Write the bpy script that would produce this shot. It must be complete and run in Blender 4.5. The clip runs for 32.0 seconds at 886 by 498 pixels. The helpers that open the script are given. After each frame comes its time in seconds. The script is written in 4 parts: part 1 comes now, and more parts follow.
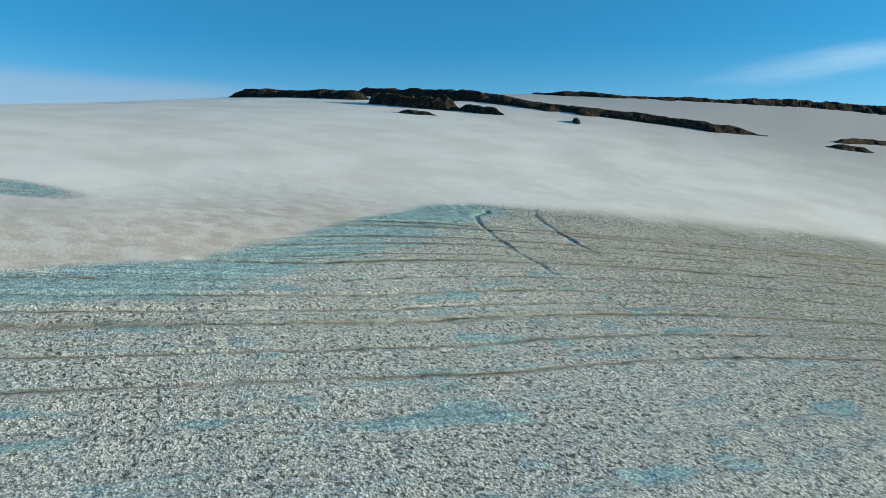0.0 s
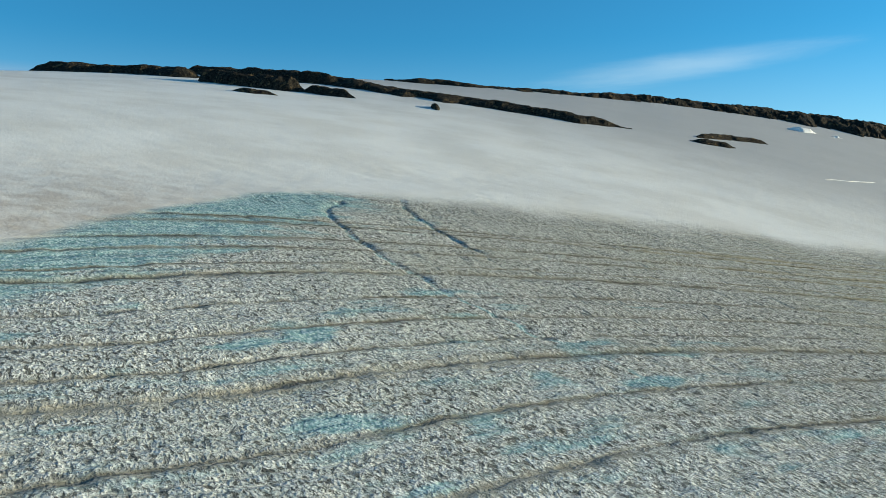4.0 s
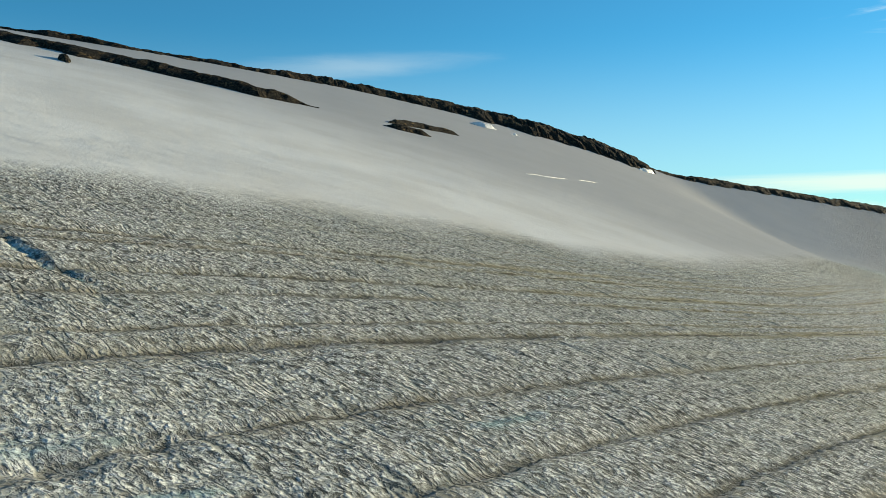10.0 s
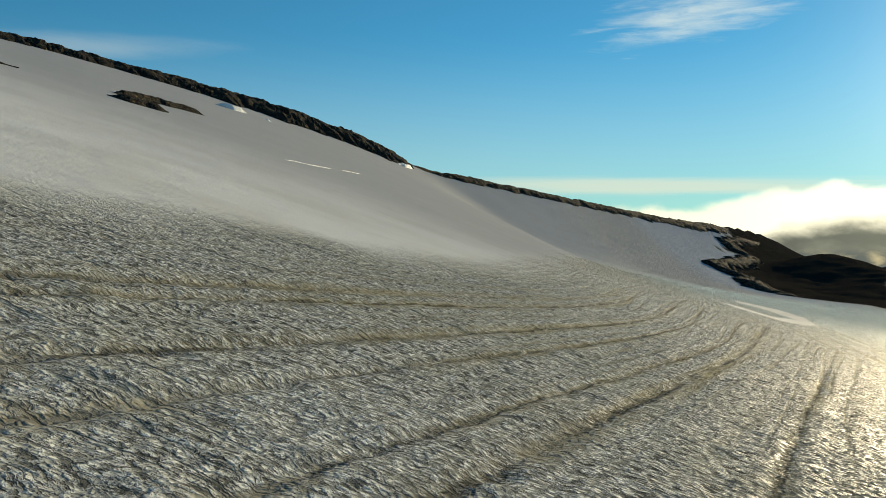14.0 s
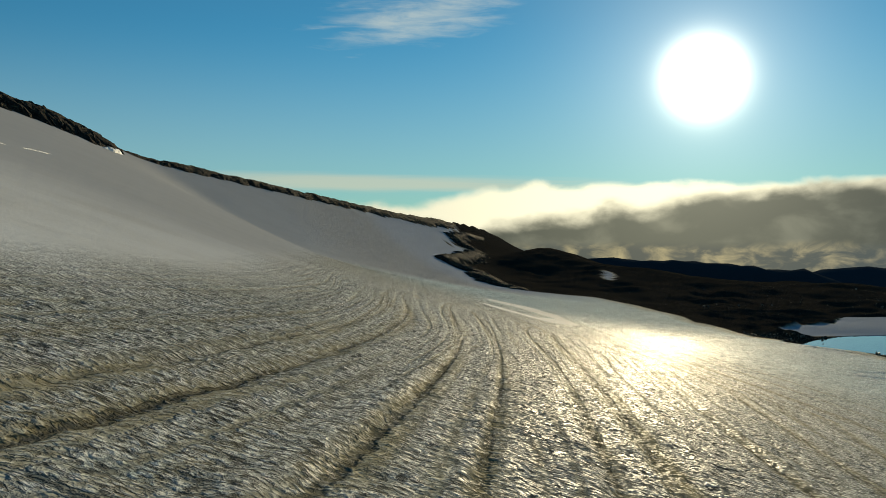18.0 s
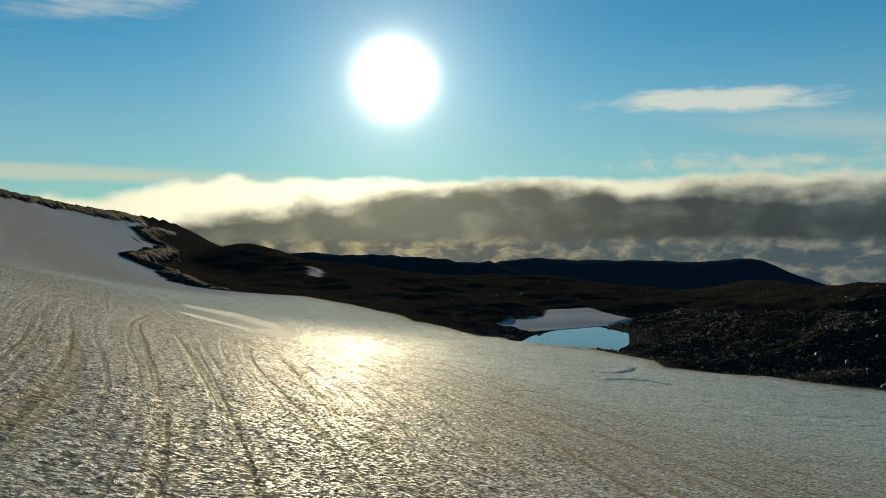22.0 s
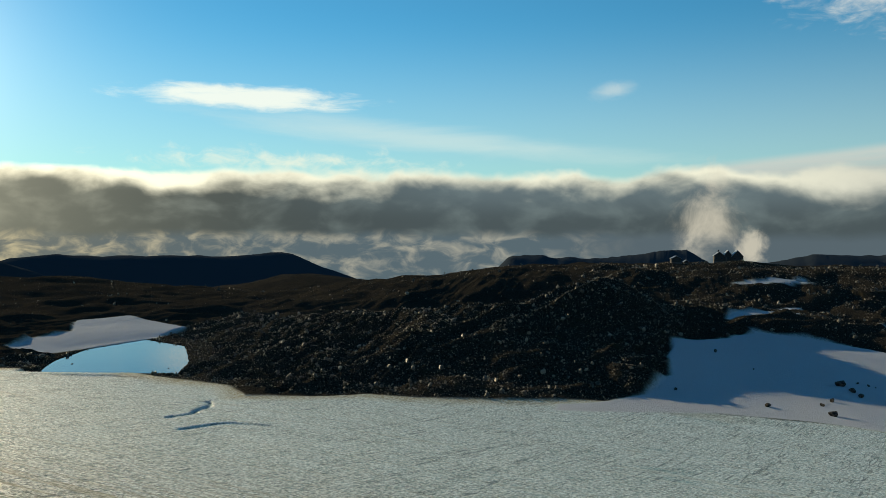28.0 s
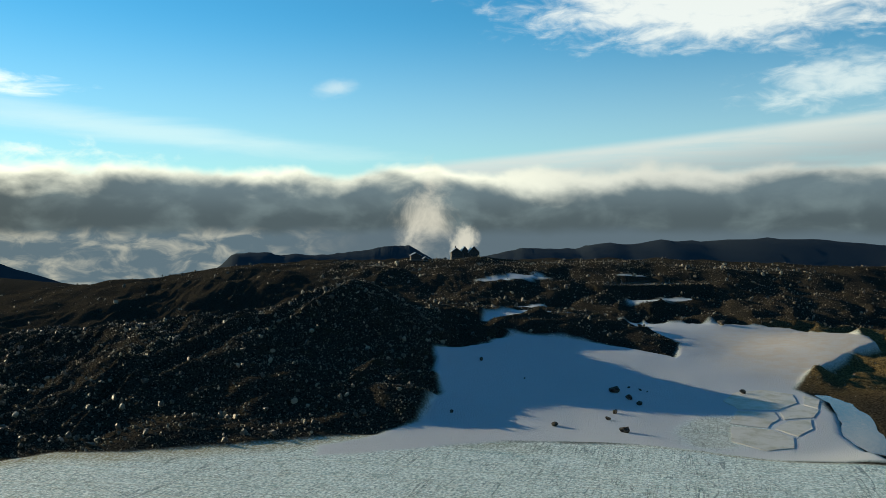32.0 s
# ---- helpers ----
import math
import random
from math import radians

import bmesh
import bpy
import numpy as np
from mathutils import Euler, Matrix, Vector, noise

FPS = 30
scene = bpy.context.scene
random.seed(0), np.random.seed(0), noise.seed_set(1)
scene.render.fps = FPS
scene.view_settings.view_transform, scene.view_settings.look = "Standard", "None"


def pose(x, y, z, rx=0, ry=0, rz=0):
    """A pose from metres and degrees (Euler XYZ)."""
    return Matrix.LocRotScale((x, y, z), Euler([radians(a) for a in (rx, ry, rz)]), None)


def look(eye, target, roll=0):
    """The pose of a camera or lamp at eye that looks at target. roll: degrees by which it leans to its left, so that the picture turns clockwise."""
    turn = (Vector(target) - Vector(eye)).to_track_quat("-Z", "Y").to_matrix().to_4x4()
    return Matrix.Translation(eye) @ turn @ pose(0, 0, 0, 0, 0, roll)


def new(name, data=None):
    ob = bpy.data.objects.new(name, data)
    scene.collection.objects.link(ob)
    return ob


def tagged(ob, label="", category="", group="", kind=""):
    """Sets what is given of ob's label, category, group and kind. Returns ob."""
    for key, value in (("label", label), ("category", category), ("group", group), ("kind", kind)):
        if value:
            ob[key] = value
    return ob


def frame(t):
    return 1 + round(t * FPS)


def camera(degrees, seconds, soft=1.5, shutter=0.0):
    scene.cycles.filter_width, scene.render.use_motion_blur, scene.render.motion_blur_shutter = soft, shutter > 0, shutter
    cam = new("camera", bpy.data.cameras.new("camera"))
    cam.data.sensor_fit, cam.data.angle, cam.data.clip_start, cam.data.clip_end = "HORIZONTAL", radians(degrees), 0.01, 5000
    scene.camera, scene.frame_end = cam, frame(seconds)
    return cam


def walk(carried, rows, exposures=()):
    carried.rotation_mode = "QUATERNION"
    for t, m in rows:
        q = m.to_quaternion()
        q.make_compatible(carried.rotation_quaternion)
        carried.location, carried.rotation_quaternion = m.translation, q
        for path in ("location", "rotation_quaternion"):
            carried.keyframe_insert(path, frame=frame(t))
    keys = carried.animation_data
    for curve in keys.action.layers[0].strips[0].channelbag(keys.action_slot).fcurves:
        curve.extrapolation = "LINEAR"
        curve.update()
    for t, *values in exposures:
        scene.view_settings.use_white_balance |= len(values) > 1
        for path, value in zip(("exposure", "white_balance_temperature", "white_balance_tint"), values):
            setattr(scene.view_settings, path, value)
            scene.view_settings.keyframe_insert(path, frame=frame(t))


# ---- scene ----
# ---- camera and its way: seconds, x, y, z, heading, tilt, roll ----
cam = camera(57.62, 32.0, 0.85)
WAY = (
    (0, 61.67, -88.16, 37.43, -52.02, 0.33, 0.18),
    (1, 55.16, -83.48, 37.69, -49.37, 0.29, 0.08),
    (2, 48.95, -78.58, 37.90, -46.54, 0.24, -0.00),
    (3, 42.85, -73.29, 38.13, -43.91, 0.18, -0.06),
    (4, 36.91, -67.68, 38.37, -41.19, 0.12, -0.10),
    (5, 31.22, -61.80, 38.60, -38.10, 0.07, -0.11),
    (6, 25.85, -55.71, 38.85, -34.34, 0.04, -0.06),
    (7, 20.92, -49.41, 39.06, -30.44, -0.04, 0.01),
    (8, 16.53, -42.91, 39.24, -26.24, -0.13, -0.03),
    (9, 12.50, -36.08, 39.41, -22.00, -0.21, -0.11),
    (10, 9.10, -29.25, 39.65, -17.80, -0.27, -0.07),
    (11, 6.15, -22.57, 39.83, -13.49, -0.37, 0.10),
    (12, 3.55, -15.20, 39.93, -9.14, -0.42, 0.27),
    (13, 1.61, -7.85, 40.03, -4.54, -0.47, 0.24),
    (14, -0.00, -0.00, 40.00, 0.00, -0.50, 0.21),
    (15, -0.88, 7.95, 39.99, 4.66, -0.56, 0.15),
    (16, -1.10, 15.83, 39.99, 9.43, -0.62, 0.08),
    (17, -0.72, 23.51, 40.00, 14.31, -0.70, 0.02),
    (18, 0.21, 30.81, 40.02, 19.29, -0.78, -0.05),
    (19, 1.69, 38.01, 40.09, 24.50, -0.90, -0.13),
    (20, 3.88, 45.11, 40.09, 29.70, -0.99, -0.08),
    (21, 6.73, 52.52, 40.03, 35.20, -1.11, -0.14),
    (22, 9.97, 58.85, 40.05, 40.61, -1.20, -0.15),
    (23, 13.62, 64.70, 40.09, 45.97, -1.28, -0.03),
    (24, 17.17, 70.09, 40.18, 51.43, -1.38, -0.02),
    (25, 21.60, 75.14, 40.19, 56.87, -1.47, -0.02),
    (26, 26.45, 79.61, 40.04, 62.29, -1.52, 0.02),
    (27, 31.76, 83.57, 39.84, 67.69, -1.56, 0.09),
    (28, 37.58, 87.11, 39.63, 73.07, -1.60, 0.16),
    (29, 43.97, 90.31, 39.45, 78.46, -1.65, 0.19),
    (30, 50.79, 92.68, 39.47, 83.77, -1.73, 0.10),
    (31, 57.64, 94.39, 39.50, 88.41, -1.79, 0.04),
    (32, 64.63, 95.64, 39.46, 92.47, -1.82, 0.04),
)
EXPOSURES = ((0, 0.48, 6700, 2), (6, 0.45, 7000, 3), (9, 0.4, 7300, 4), (13, 0.1, 7750, 5), (16.5, -0.4, 7950, 5), (19, -0.48, 7950, 4), (23, -0.46, 7950, 4), (25, -0.37, 8000, 6), (28, 0.08, 8000, 7), (32, 0.38, 7600, 6))
walk(cam, [(t, pose(x, y, z, 90 + p, 0, -h) @ pose(0, 0, 0, 0, 0, r)) for t, x, y, z, h, p, r in WAY], EXPOSURES)
# ---- noise and terrain, in metres ----
def _hash(ix, iy, seed):
    n = (ix * 374761393 + iy * 668265263 + seed * 1274126177) & 0xFFFFFFFF
    n = ((n ^ (n >> 13)) * 1274126177) & 0xFFFFFFFF
    return ((n ^ (n >> 16)) & 0xFFFF) / 65535.0


def vnoise(x, y, seed=0):
    x, y = np.asarray(x, float), np.asarray(y, float)
    ix, iy = np.floor(x).astype(np.int64), np.floor(y).astype(np.int64)
    fx, fy = x - ix, y - iy
    fx, fy = fx * fx * fx * (fx * (fx * 6 - 15) + 10), fy * fy * fy * (fy * (fy * 6 - 15) + 10)
    a, b = _hash(ix, iy, seed), _hash(ix + 1, iy, seed)
    c, d = _hash(ix, iy + 1, seed), _hash(ix + 1, iy + 1, seed)
    return (a + (b - a) * fx) * (1 - fy) + (c + (d - c) * fx) * fy - 0.5


def fbm(x, y, seed=0, octaves=4):
    s, amp = 0, 1.0
    for k in range(octaves):
        s = s + amp * vnoise(x * 2 ** k + 17.3 * k, y * 2 ** k - 9.1 * k, seed + k)
        amp *= 0.5
    return s


def smax(a, b, k):
    h = np.clip(0.5 + 0.5 * (a - b) / k, 0, 1)
    return b + (a - b) * h + k * h * (1 - h)


def step(a, b, x):
    t = np.clip((x - a) / (b - a), 0.0, 1.0)
    return t * t * (3 - 2 * t)


def bump(x, y, cx, cy, h, rx, ry, turn=0):
    c, s = np.cos(np.radians(turn)), np.sin(np.radians(turn))
    u, v = ((x - cx) * c + (y - cy) * s) / rx, ((y - cy) * c - (x - cx) * s) / ry
    return h * np.exp(-(u * u + v * v))


def smin(a, b, k):
    return -smax(-a, -b, k)


def crest_side(x, y):
    """Metres beyond the crest of the snow hill (negative: on the near side)."""
    return -0.811 * (x + 145) + 0.585 * (y - 362)


def hill_z(x, y):
    """The large snow hill: rises to the north-west, falls again behind its crest."""
    gap = np.hypot(x - np.clip(x, -420, 260), y - np.clip(y, -260, 640))
    x, y = np.clip(x, -420, 260), np.clip(y, -260, 640)
    q = -0.4 * gap + 31.35 - 0.3183 * x + 0.04746 * y + (-0.02954 * x * x - 0.03366 * x * y + 0.00976 * y * y) / 100
    s = crest_side(x, y)
    shoulder = 0.90 * (x + 22) + 0.44 * (y - 495)
    q = q - 0.34 * (np.sqrt(shoulder ** 2 + 400) + shoulder) / 2 * step(330, 430, y)
    return q - 0.42 * (np.sqrt(s * s + 100) + s) + 0.6


def second_z(x, y):
    """The snow slope behind, under a long descending ridge."""
    u, v = 0.663 * (x + 22) + 0.749 * (y - 495), 0.749 * (x + 22) - 0.663 * (y - 495)
    zc = 87 - 0.075 * u + 9 * np.exp(-((u - 540) / 130) ** 2) - 0.0003 * np.maximum(u - 560, 0) ** 2
    near = np.maximum(v, 0)
    return zc - 0.55 * near + 0.0009 * np.minimum(near, 240) ** 2 + 0.7 * np.minimum(v, 0)


def ice_z(x, y):
    x, y = smin(smax(x, -45 + 0 * x, 16), 178 + 0 * x, 14), np.clip(y, -230, 330)
    return 33.2 - 0.2565 * x + 0.03765 * y + (0.07131 * x * x - 0.02641 * x * y + 0.00378 * y * y) / 100


# distant hills: distance, width, and the height of the crest by bearing, in degrees
RANGES = ((1500, 300, (14, 20, 26, 29, 31, 35.2, 39.2, 43, 44.5, 47, 52), (-4.5, -3.0, -2.2, -1.5, -1.75, -1.6, -1.7, -2.0, -2.8, -3.8, -6)),
          (3200, 520, (30, 38, 43, 46.7, 52, 57, 61.4, 64.3, 67.8, 71), (-2.6, -2.4, -2.3, -1.75, -1.95, -2.05, -1.85, -2.9, -4.2, -7)),
          (3000, 480, (73, 77, 83.5, 87, 89, 91, 94, 97, 101, 108.5, 115.6, 121, 140, 170), (-5, -2.1, -2.05, -1.65, -1.5, -2.6, -2.4, -1.75, -1.6, -1.1, -0.9, -1.4, -1.6, -3)))


def range_z(x, y, r0, wide, az, el):
    r, h = np.hypot(x - 30, y - 40), np.degrees(np.arctan2(x - 30, y - 40))
    e = np.interp(h, az, el, left=-12, right=-12) + 0.10 * vnoise(h * 1.3, 0 * h, 71) + 0.05 * vnoise(h * 4, 0 * h, 72)
    top = 40 + r0 * np.tan(np.radians(e))
    return -420 + (top + 420) * np.exp(-((r - r0) / wide) ** 2) + 14 * fbm(x / 160, y / 160, 73, 3) * np.exp(-((r - r0) / wide) ** 2)


def land_z(x, y):
    """Moraine, basins and the lower ground beyond the ice."""
    z = 9.0 + 0 * x
    z = z + 11 * step(285, 390, x) * step(-420, -60, y) * (1 - step(105, 240, y - 0.1 * x))
    z = z + bump(x, y, 232, 128, 9.5, 42, 34, 20) + bump(x, y, 268, 104, 8, 40, 28, 0)
    z = z + bump(x, y, 198, 118, 1.9, 14, 26, 0) + bump(x, y, 252, 178, 4, 40, 26, 20)
    z = z + bump(x, y, 448, 72, 3.2, 60, 40, 0)
    z = z + bump(x, y, 262, 33, 1.8, 34, 15, -8) + bump(x, y, 248, 106, 5.0, 17, 13, 0)
    z = z + bump(x, y, 240, -8, 5.5, 32, 26, 0)
    z = z + bump(x, y, 275, 62, 5, 40, 22, 0)
    z = z - bump(x, y, 200, 214, 3.5, 34, 22, 0)
    z = z + bump(x, y, 330, 560, 9, 60, 130, -25) + bump(x, y, 400, 420, 6, 80, 70, 0)
    z = z + bump(x, y, 352, 715, 26, 70, 60, 40) + bump(x, y, 300, 640, 8, 50, 60, 0)
    z = z - 0.04 * np.clip(x - 420, 0, 700) * step(260, 120, y) - 36 * step(430, 760, x + 0.25 * y) * step(120, 330, y)
    z = z - 330 * step(900, 2400, x + 0.35 * np.abs(y)) * step(-300, 300, x) - 60 * step(500, 1500, y) * step(300, 600, x)
    z = z + bump(x, y, 980, 560, 26, 260, 90, 30)
    for r0, wide, az, el in RANGES:
        z = smax(z, range_z(x, y, r0, wide, az, el), 12)
    z = z + fbm(x / 60, y / 60, 31, 3) * 4 * step(200, 300, x)
    return z


def ground_z(x, y):
    """The ground without its fine relief."""
    ice = ice_z(x, y)
    w = step(165, 200, x - 0.12 * np.maximum(y - 150, 0))
    base = ice * (1 - w) + land_z(x, y) * w
    z = smax(base, hill_z(x, y), 4)
    far = second_z(x, y)
    return np.where(y > 300, smax(z, far, 10), z)


# ---- plan of the zones ----
TOE_Y = (-400, -150, -75, -58, -51, -41, -28, -11, 0, 18, 36, 58, 74, 88, 115, 200, 314, 420, 512, 560)
TOE_X = (-60, -22, -19, -20, -24, -28, -35, -44, -44, -39, -28, -18, -8, -2, 8, 27, 50, 88, 138, 165)
EDGE_Y = (-400, -60, 20, 38, 48, 57, 67, 82, 94, 105, 121, 131, 141, 149, 159, 168, 184, 202, 214, 224, 248, 266, 287, 328, 376, 420, 520)
EDGE_X = (150, 152, 156, 159, 163, 168, 171, 173, 177, 176, 171, 169, 170, 163, 158, 167, 172, 177, 171, 164, 173, 175, 184, 193, 200, 186, 198)
# the line that the bands of the ice follow, as a polynomial of (y - 100) / 240
BEND = (71.611, -11.1, -168.142, 39.742, 137.489, -52.449, -43.396, 100.958, 43.276)
# snow left beyond the ice: outlines in plan
SNOW_BASIN = ((177, 101), (184, 95), (198, 90), (212, 91), (226, 90), (238, 81), (251, 72), (262, 77), (275, 76), (292, 54), (300, 40), (293, 24), (285, 8), (279, -8), (262, -14), (246, -10), (232, -5), (224, 8), (219, 17), (209, 25), (200, 24), (188, 28), (176, 33), (160, 36), (163, 48), (168, 57), (171, 67), (173, 82), (171, 91), (167, 108), (172, 108))
SNOW_POND = ((198, 250), (215, 258), (230, 259), (254, 279), (268, 268), (250, 234), (230, 229), (208, 233), (194, 237))
ISLAND = ((253, 80), (266, 74), (288, 53), (297, 35), (250, 32), (236, 38), (246, 46), (251, 59))


POND_SHORE = ((166, 214), (190, 228), (207, 233), (226, 230), (219, 213), (199, 198), (180, 188), (172, 200))
SIDE_SHORE = ((205, 23.5), (198, 24), (190, 26.8), (184, 29.6), (177, 33), (168, 34.6), (166, 31.4), (172, 28.6), (179, 26.6), (188, 22.6), (197, 20.6), (204, 21))
FAR_SHORE = ((352, 24), (360, 22), (369, 14), (372, 0), (366, -8), (357, -7), (352, 4))
POND_Z, SIDE_Z, FAR_Z = 8.1, 8.9, 17.4
STREAKS = (((98, 268), (106, 255), (103, 231), (92.5, 199), (84, 187), (80, 195), (86, 203), (92, 208), (94, 222), (95, 239), (92, 252)), ((79, 228), (78, 210), (79.5, 187), (84, 187), (82, 205), (82, 226)))


def inside(x, y, poly, soft):
    """1 inside the outline, 0 outside, over a soft edge in metres."""
    n = len(poly)
    best, ins = np.full(np.shape(x), 1e9), np.zeros(np.shape(x), bool)
    for k in range(n):
        (ax, ay), (bx, by) = poly[k], poly[(k + 1) % n]
        u = np.clip(((x - ax) * (bx - ax) + (y - ay) * (by - ay)) / ((bx - ax) ** 2 + (by - ay) ** 2), 0, 1)
        best = np.minimum(best, np.hypot(x - ax - u * (bx - ax), y - ay - u * (by - ay)))
        cross = ((ay > y) != (by > y)) & (x < (bx - ax) * (y - ay) / ((by - ay) if by != ay else 1e-9) + ax)
        ins ^= cross
    return step(-soft, soft, np.where(ins, best, -best))


def oval(x, y, cx, cy, rx, ry, turn, soft):
    return step(0, 1, (1 - np.sqrt(np.abs(bump(x, y, cx, cy, 1, 1, 1, 0) * 0) + (((x - cx) * np.cos(turn) + (y - cy) * np.sin(turn)) / rx) ** 2 + (((y - cy) * np.cos(turn) - (x - cx) * np.sin(turn)) / ry) ** 2)) / soft + 0.5)


def flow(x, y):
    """Across the bands of the ice, in metres."""
    u, v = (np.clip(x, -45, 60) - 10) / 40, (np.clip(y, -45, 200) - 60) / 80
    swing = (((0.439 * v - 2.002) * v + 1.449) * v + 5.755) * v * v - 0.588 * v
    lean = u * (((-1.154 * v + 0.644) * v + 1.131) * v + (-0.41 * v - 3.49) * u - 2.377 * u * u)
    return x - np.polyval(BEND, np.clip((y - 100) / 240, -1.02, 1.02)) + swing + lean


BANDS = ((15.1, 0.9, 1.0), (11.4, 0.5, 0.75), (6.7, 0.5, 0.8), (1.3, 0.5, 0.8), (-5.8, 0.9, 1.0), (-8.4, 0.4, 0.7), (-13.1, 0.5, 0.75), (-16.6, 0.7, 0.95), (-22.2, 0.8, 1.0), (-24.6, 0.6, 0.8), (-10.8, 0.4, 0.5), (-19.2, 0.4, 0.5), (-28.0, 0.6, 0.6), (-33.0, 0.5, 0.5), (4.0, 0.4, 0.5), (9.0, 0.4, 0.6), (19.0, 0.4, 0.6), (22.0, 0.5, 0.75), (25.5, 0.4, 0.6), (28.5, 0.5, 0.7), (32.0, 0.4, 0.5), (36.0, 0.4, 0.6), (41.0, 0.4, 0.5))


CREVASSES = (((-38, -1.6), (-37.2, -1.9), (-35, -6), (-31, -9), (-26.4, -11), (-20, -13.3), (-16, -14.8), (-12, -15.6), (-6.4, -17.4)),
             ((-6.4, -17.4), (-4.4, -17.7), (0, -17.9), (3, -18.1), (7.5, -17.7), (13, -18.6)),
             ((-38.5, 9.8), (-36.5, 8.3), (-33.3, 5.8), (-29, 3.5), (-24.6, 1.3), (-19.5, -0.2), (-15.4, -0.9)),
             ((134.5, 141), (133.3, 146.5), (131.3, 147.5), (128.7, 148.1), (124.9, 148.8)), ((150, 160.5), (146.8, 158.2), (142, 157), (136.4, 155.5), (133, 156.3)), ((164, 206), (169, 193), (168, 186)))
CRACKS = ((CREVASSES[0][:6], 0.27, 0.45), (CREVASSES[0][5:], 0.22, 0.24), (CREVASSES[1], 0.2, 0.12), (CREVASSES[2], 0.25, 0.36), (CREVASSES[3], 0.36, 0.5), (CREVASSES[4], 0.36, 0.5), (CREVASSES[5], 0.4, 0.5))


def far_from(x, y, line):
    """Metres to a line in plan, which wanders a little."""
    wx, wy = x + 0.9 * vnoise(x / 3, y / 3, 91), y + 0.9 * vnoise(x / 3, y / 3, 92)
    best = np.full(np.shape(x), 1e9)
    for (ax, ay), (bx, by) in zip(line, line[1:]):
        u = np.clip(((wx - ax) * (bx - ax) + (wy - ay) * (by - ay)) / ((bx - ax) ** 2 + (by - ay) ** 2), 0, 1)
        best = np.minimum(best, np.hypot(wx - ax - u * (bx - ax), wy - ay - u * (by - ay)))
    return best


def zones(x, y):
    """How far each place is snow, bare rock, clear blue ice and dust line, from 0 to 1."""
    wob = 6 * vnoise(x / 14, y / 14, 41) + 2.5 * vnoise(x / 3.5, y / 3.5, 42)
    toe = np.interp(y, TOE_Y, TOE_X)
    wide = np.interp(y, (-5, 25), (2.0, 9.0))
    snow = step(-wide, 0.7 * wide, toe - x + (0.3 + 0.05 * wide) * wob)
    edge = np.interp(y, EDGE_Y, EDGE_X)
    out = step(-0.7, 0.7, x - edge - 0.22 * wob)
    left = np.maximum(inside(x + 0.25 * wob, y + 0.2 * wob, SNOW_BASIN, 0.8), inside(x, y + 0.15 * wob, SNOW_POND, 0.8))
    left = left * (1 - inside(x + 0.2 * wob, y - 0.2 * wob, ISLAND, 0.8))
    for cx, cy, rx, ry, tn in ((364, 56, 16, 4, 2.0), (372, 52, 10, 2.5, 2.0), (310, 62, 18, 3, 2.5), (330, 10, 14, 3, 1.7), (378, 8, 6, 3, 1.6), (278, 495, 24, 3.5, 1.05), (420, 640, 14, 5, 0.8), (560, 520, 12, 5, 0.6), (1600, 1000, 60, 16, 0.7), (1900, 1330, 70, 12, 0.7), (1500, 1500, 60, 16, 0.9)):
        left = np.maximum(left, oval(x, y, cx, cy, rx, ry, tn, 0.3))
    u, v = 0.663 * (x + 22) + 0.749 * (y - 495), 0.749 * (x + 22) - 0.663 * (y - 495)
    shore = np.interp(v, (0, 12, 40, 54, 69, 85, 102, 115, 150, 199), (462, 470, 395, 342, 373, 300, 207, 173, 145, 79))
    tongue = step(-4, 4, u - shore + 1.6 * wob - 12 * vnoise(x / 20, y / 14, 47))
    slope2 = step(-0.5, 0.5, y - 400) * (1 - step(-8, 8, v - 215))
    rock = np.where(y > 400, np.where(v < 175, tongue * step(-4, 4, x - edge), out), out) * (1 - left)
    behind = np.where((y > 300) & (v < -3), 1.0, 0.0)
    rock = np.maximum(rock, behind)
    snow = np.clip(np.maximum(np.maximum(snow, left), slope2) * (1 - rock), 0, 1)
    snow = np.where((y > 330) & (x < edge), np.maximum(snow, step(330, 420, y)), snow)
    # a strip of dirty snow between the ice and the moraine
    ph = flow(x, y)
    dirt = 0 * x
    for p, w, a in BANDS:
        a = a * step(-0.35, 0.1, vnoise(x / 30, y / 30, int(p) + 99) + (a - 0.8))
        dirt = np.maximum(dirt, a * np.exp(-((ph - p) / (1.1 * w)) ** 2))
    dirt = dirt * step(170, 60, np.abs(y - 60))
    dirt = np.maximum(dirt, 1.3 * step(8, 1, edge - x + 0.6 * wob) * step(70, 95, y))
    d_toe = x - toe
    blue = np.exp(-((d_toe - 5) / (7 + 4 * step(-60, -20, y))) ** 2) * step(16, -10, y) * 1.45
    along = 0.33 * x + 0.94 * y
    blue = np.maximum(blue, step(0.0, 0.5, vnoise(ph / 2.3, along / 7, 61) + 0.5 * vnoise(x / 2.5, y / 2.5, 62)) * step(45, -30, y) * step(-20, 0, ph) * 0.95)
    blue = np.maximum(blue, 0.42 * step(0, 14, ph) * step(24, -24, y))
    blue = np.maximum(blue, 0.55 * step(70, 130, x) * step(160, 60, y) * step(-0.1, 0.3, vnoise(x / 14, y / 10, 63)))
    blue = np.maximum(blue, oval(x, y, -61, -67, 9, 5, 0.6, 0.5))
    pool = oval(x, y, -61, -67, 10, 5, 0.6, 0.5)
    slush = oval(x, y, 180, 50, 11, 5, 2.6, 0.9) + oval(x, y, 182, 46, 7, 4, 2.6, 0.8)
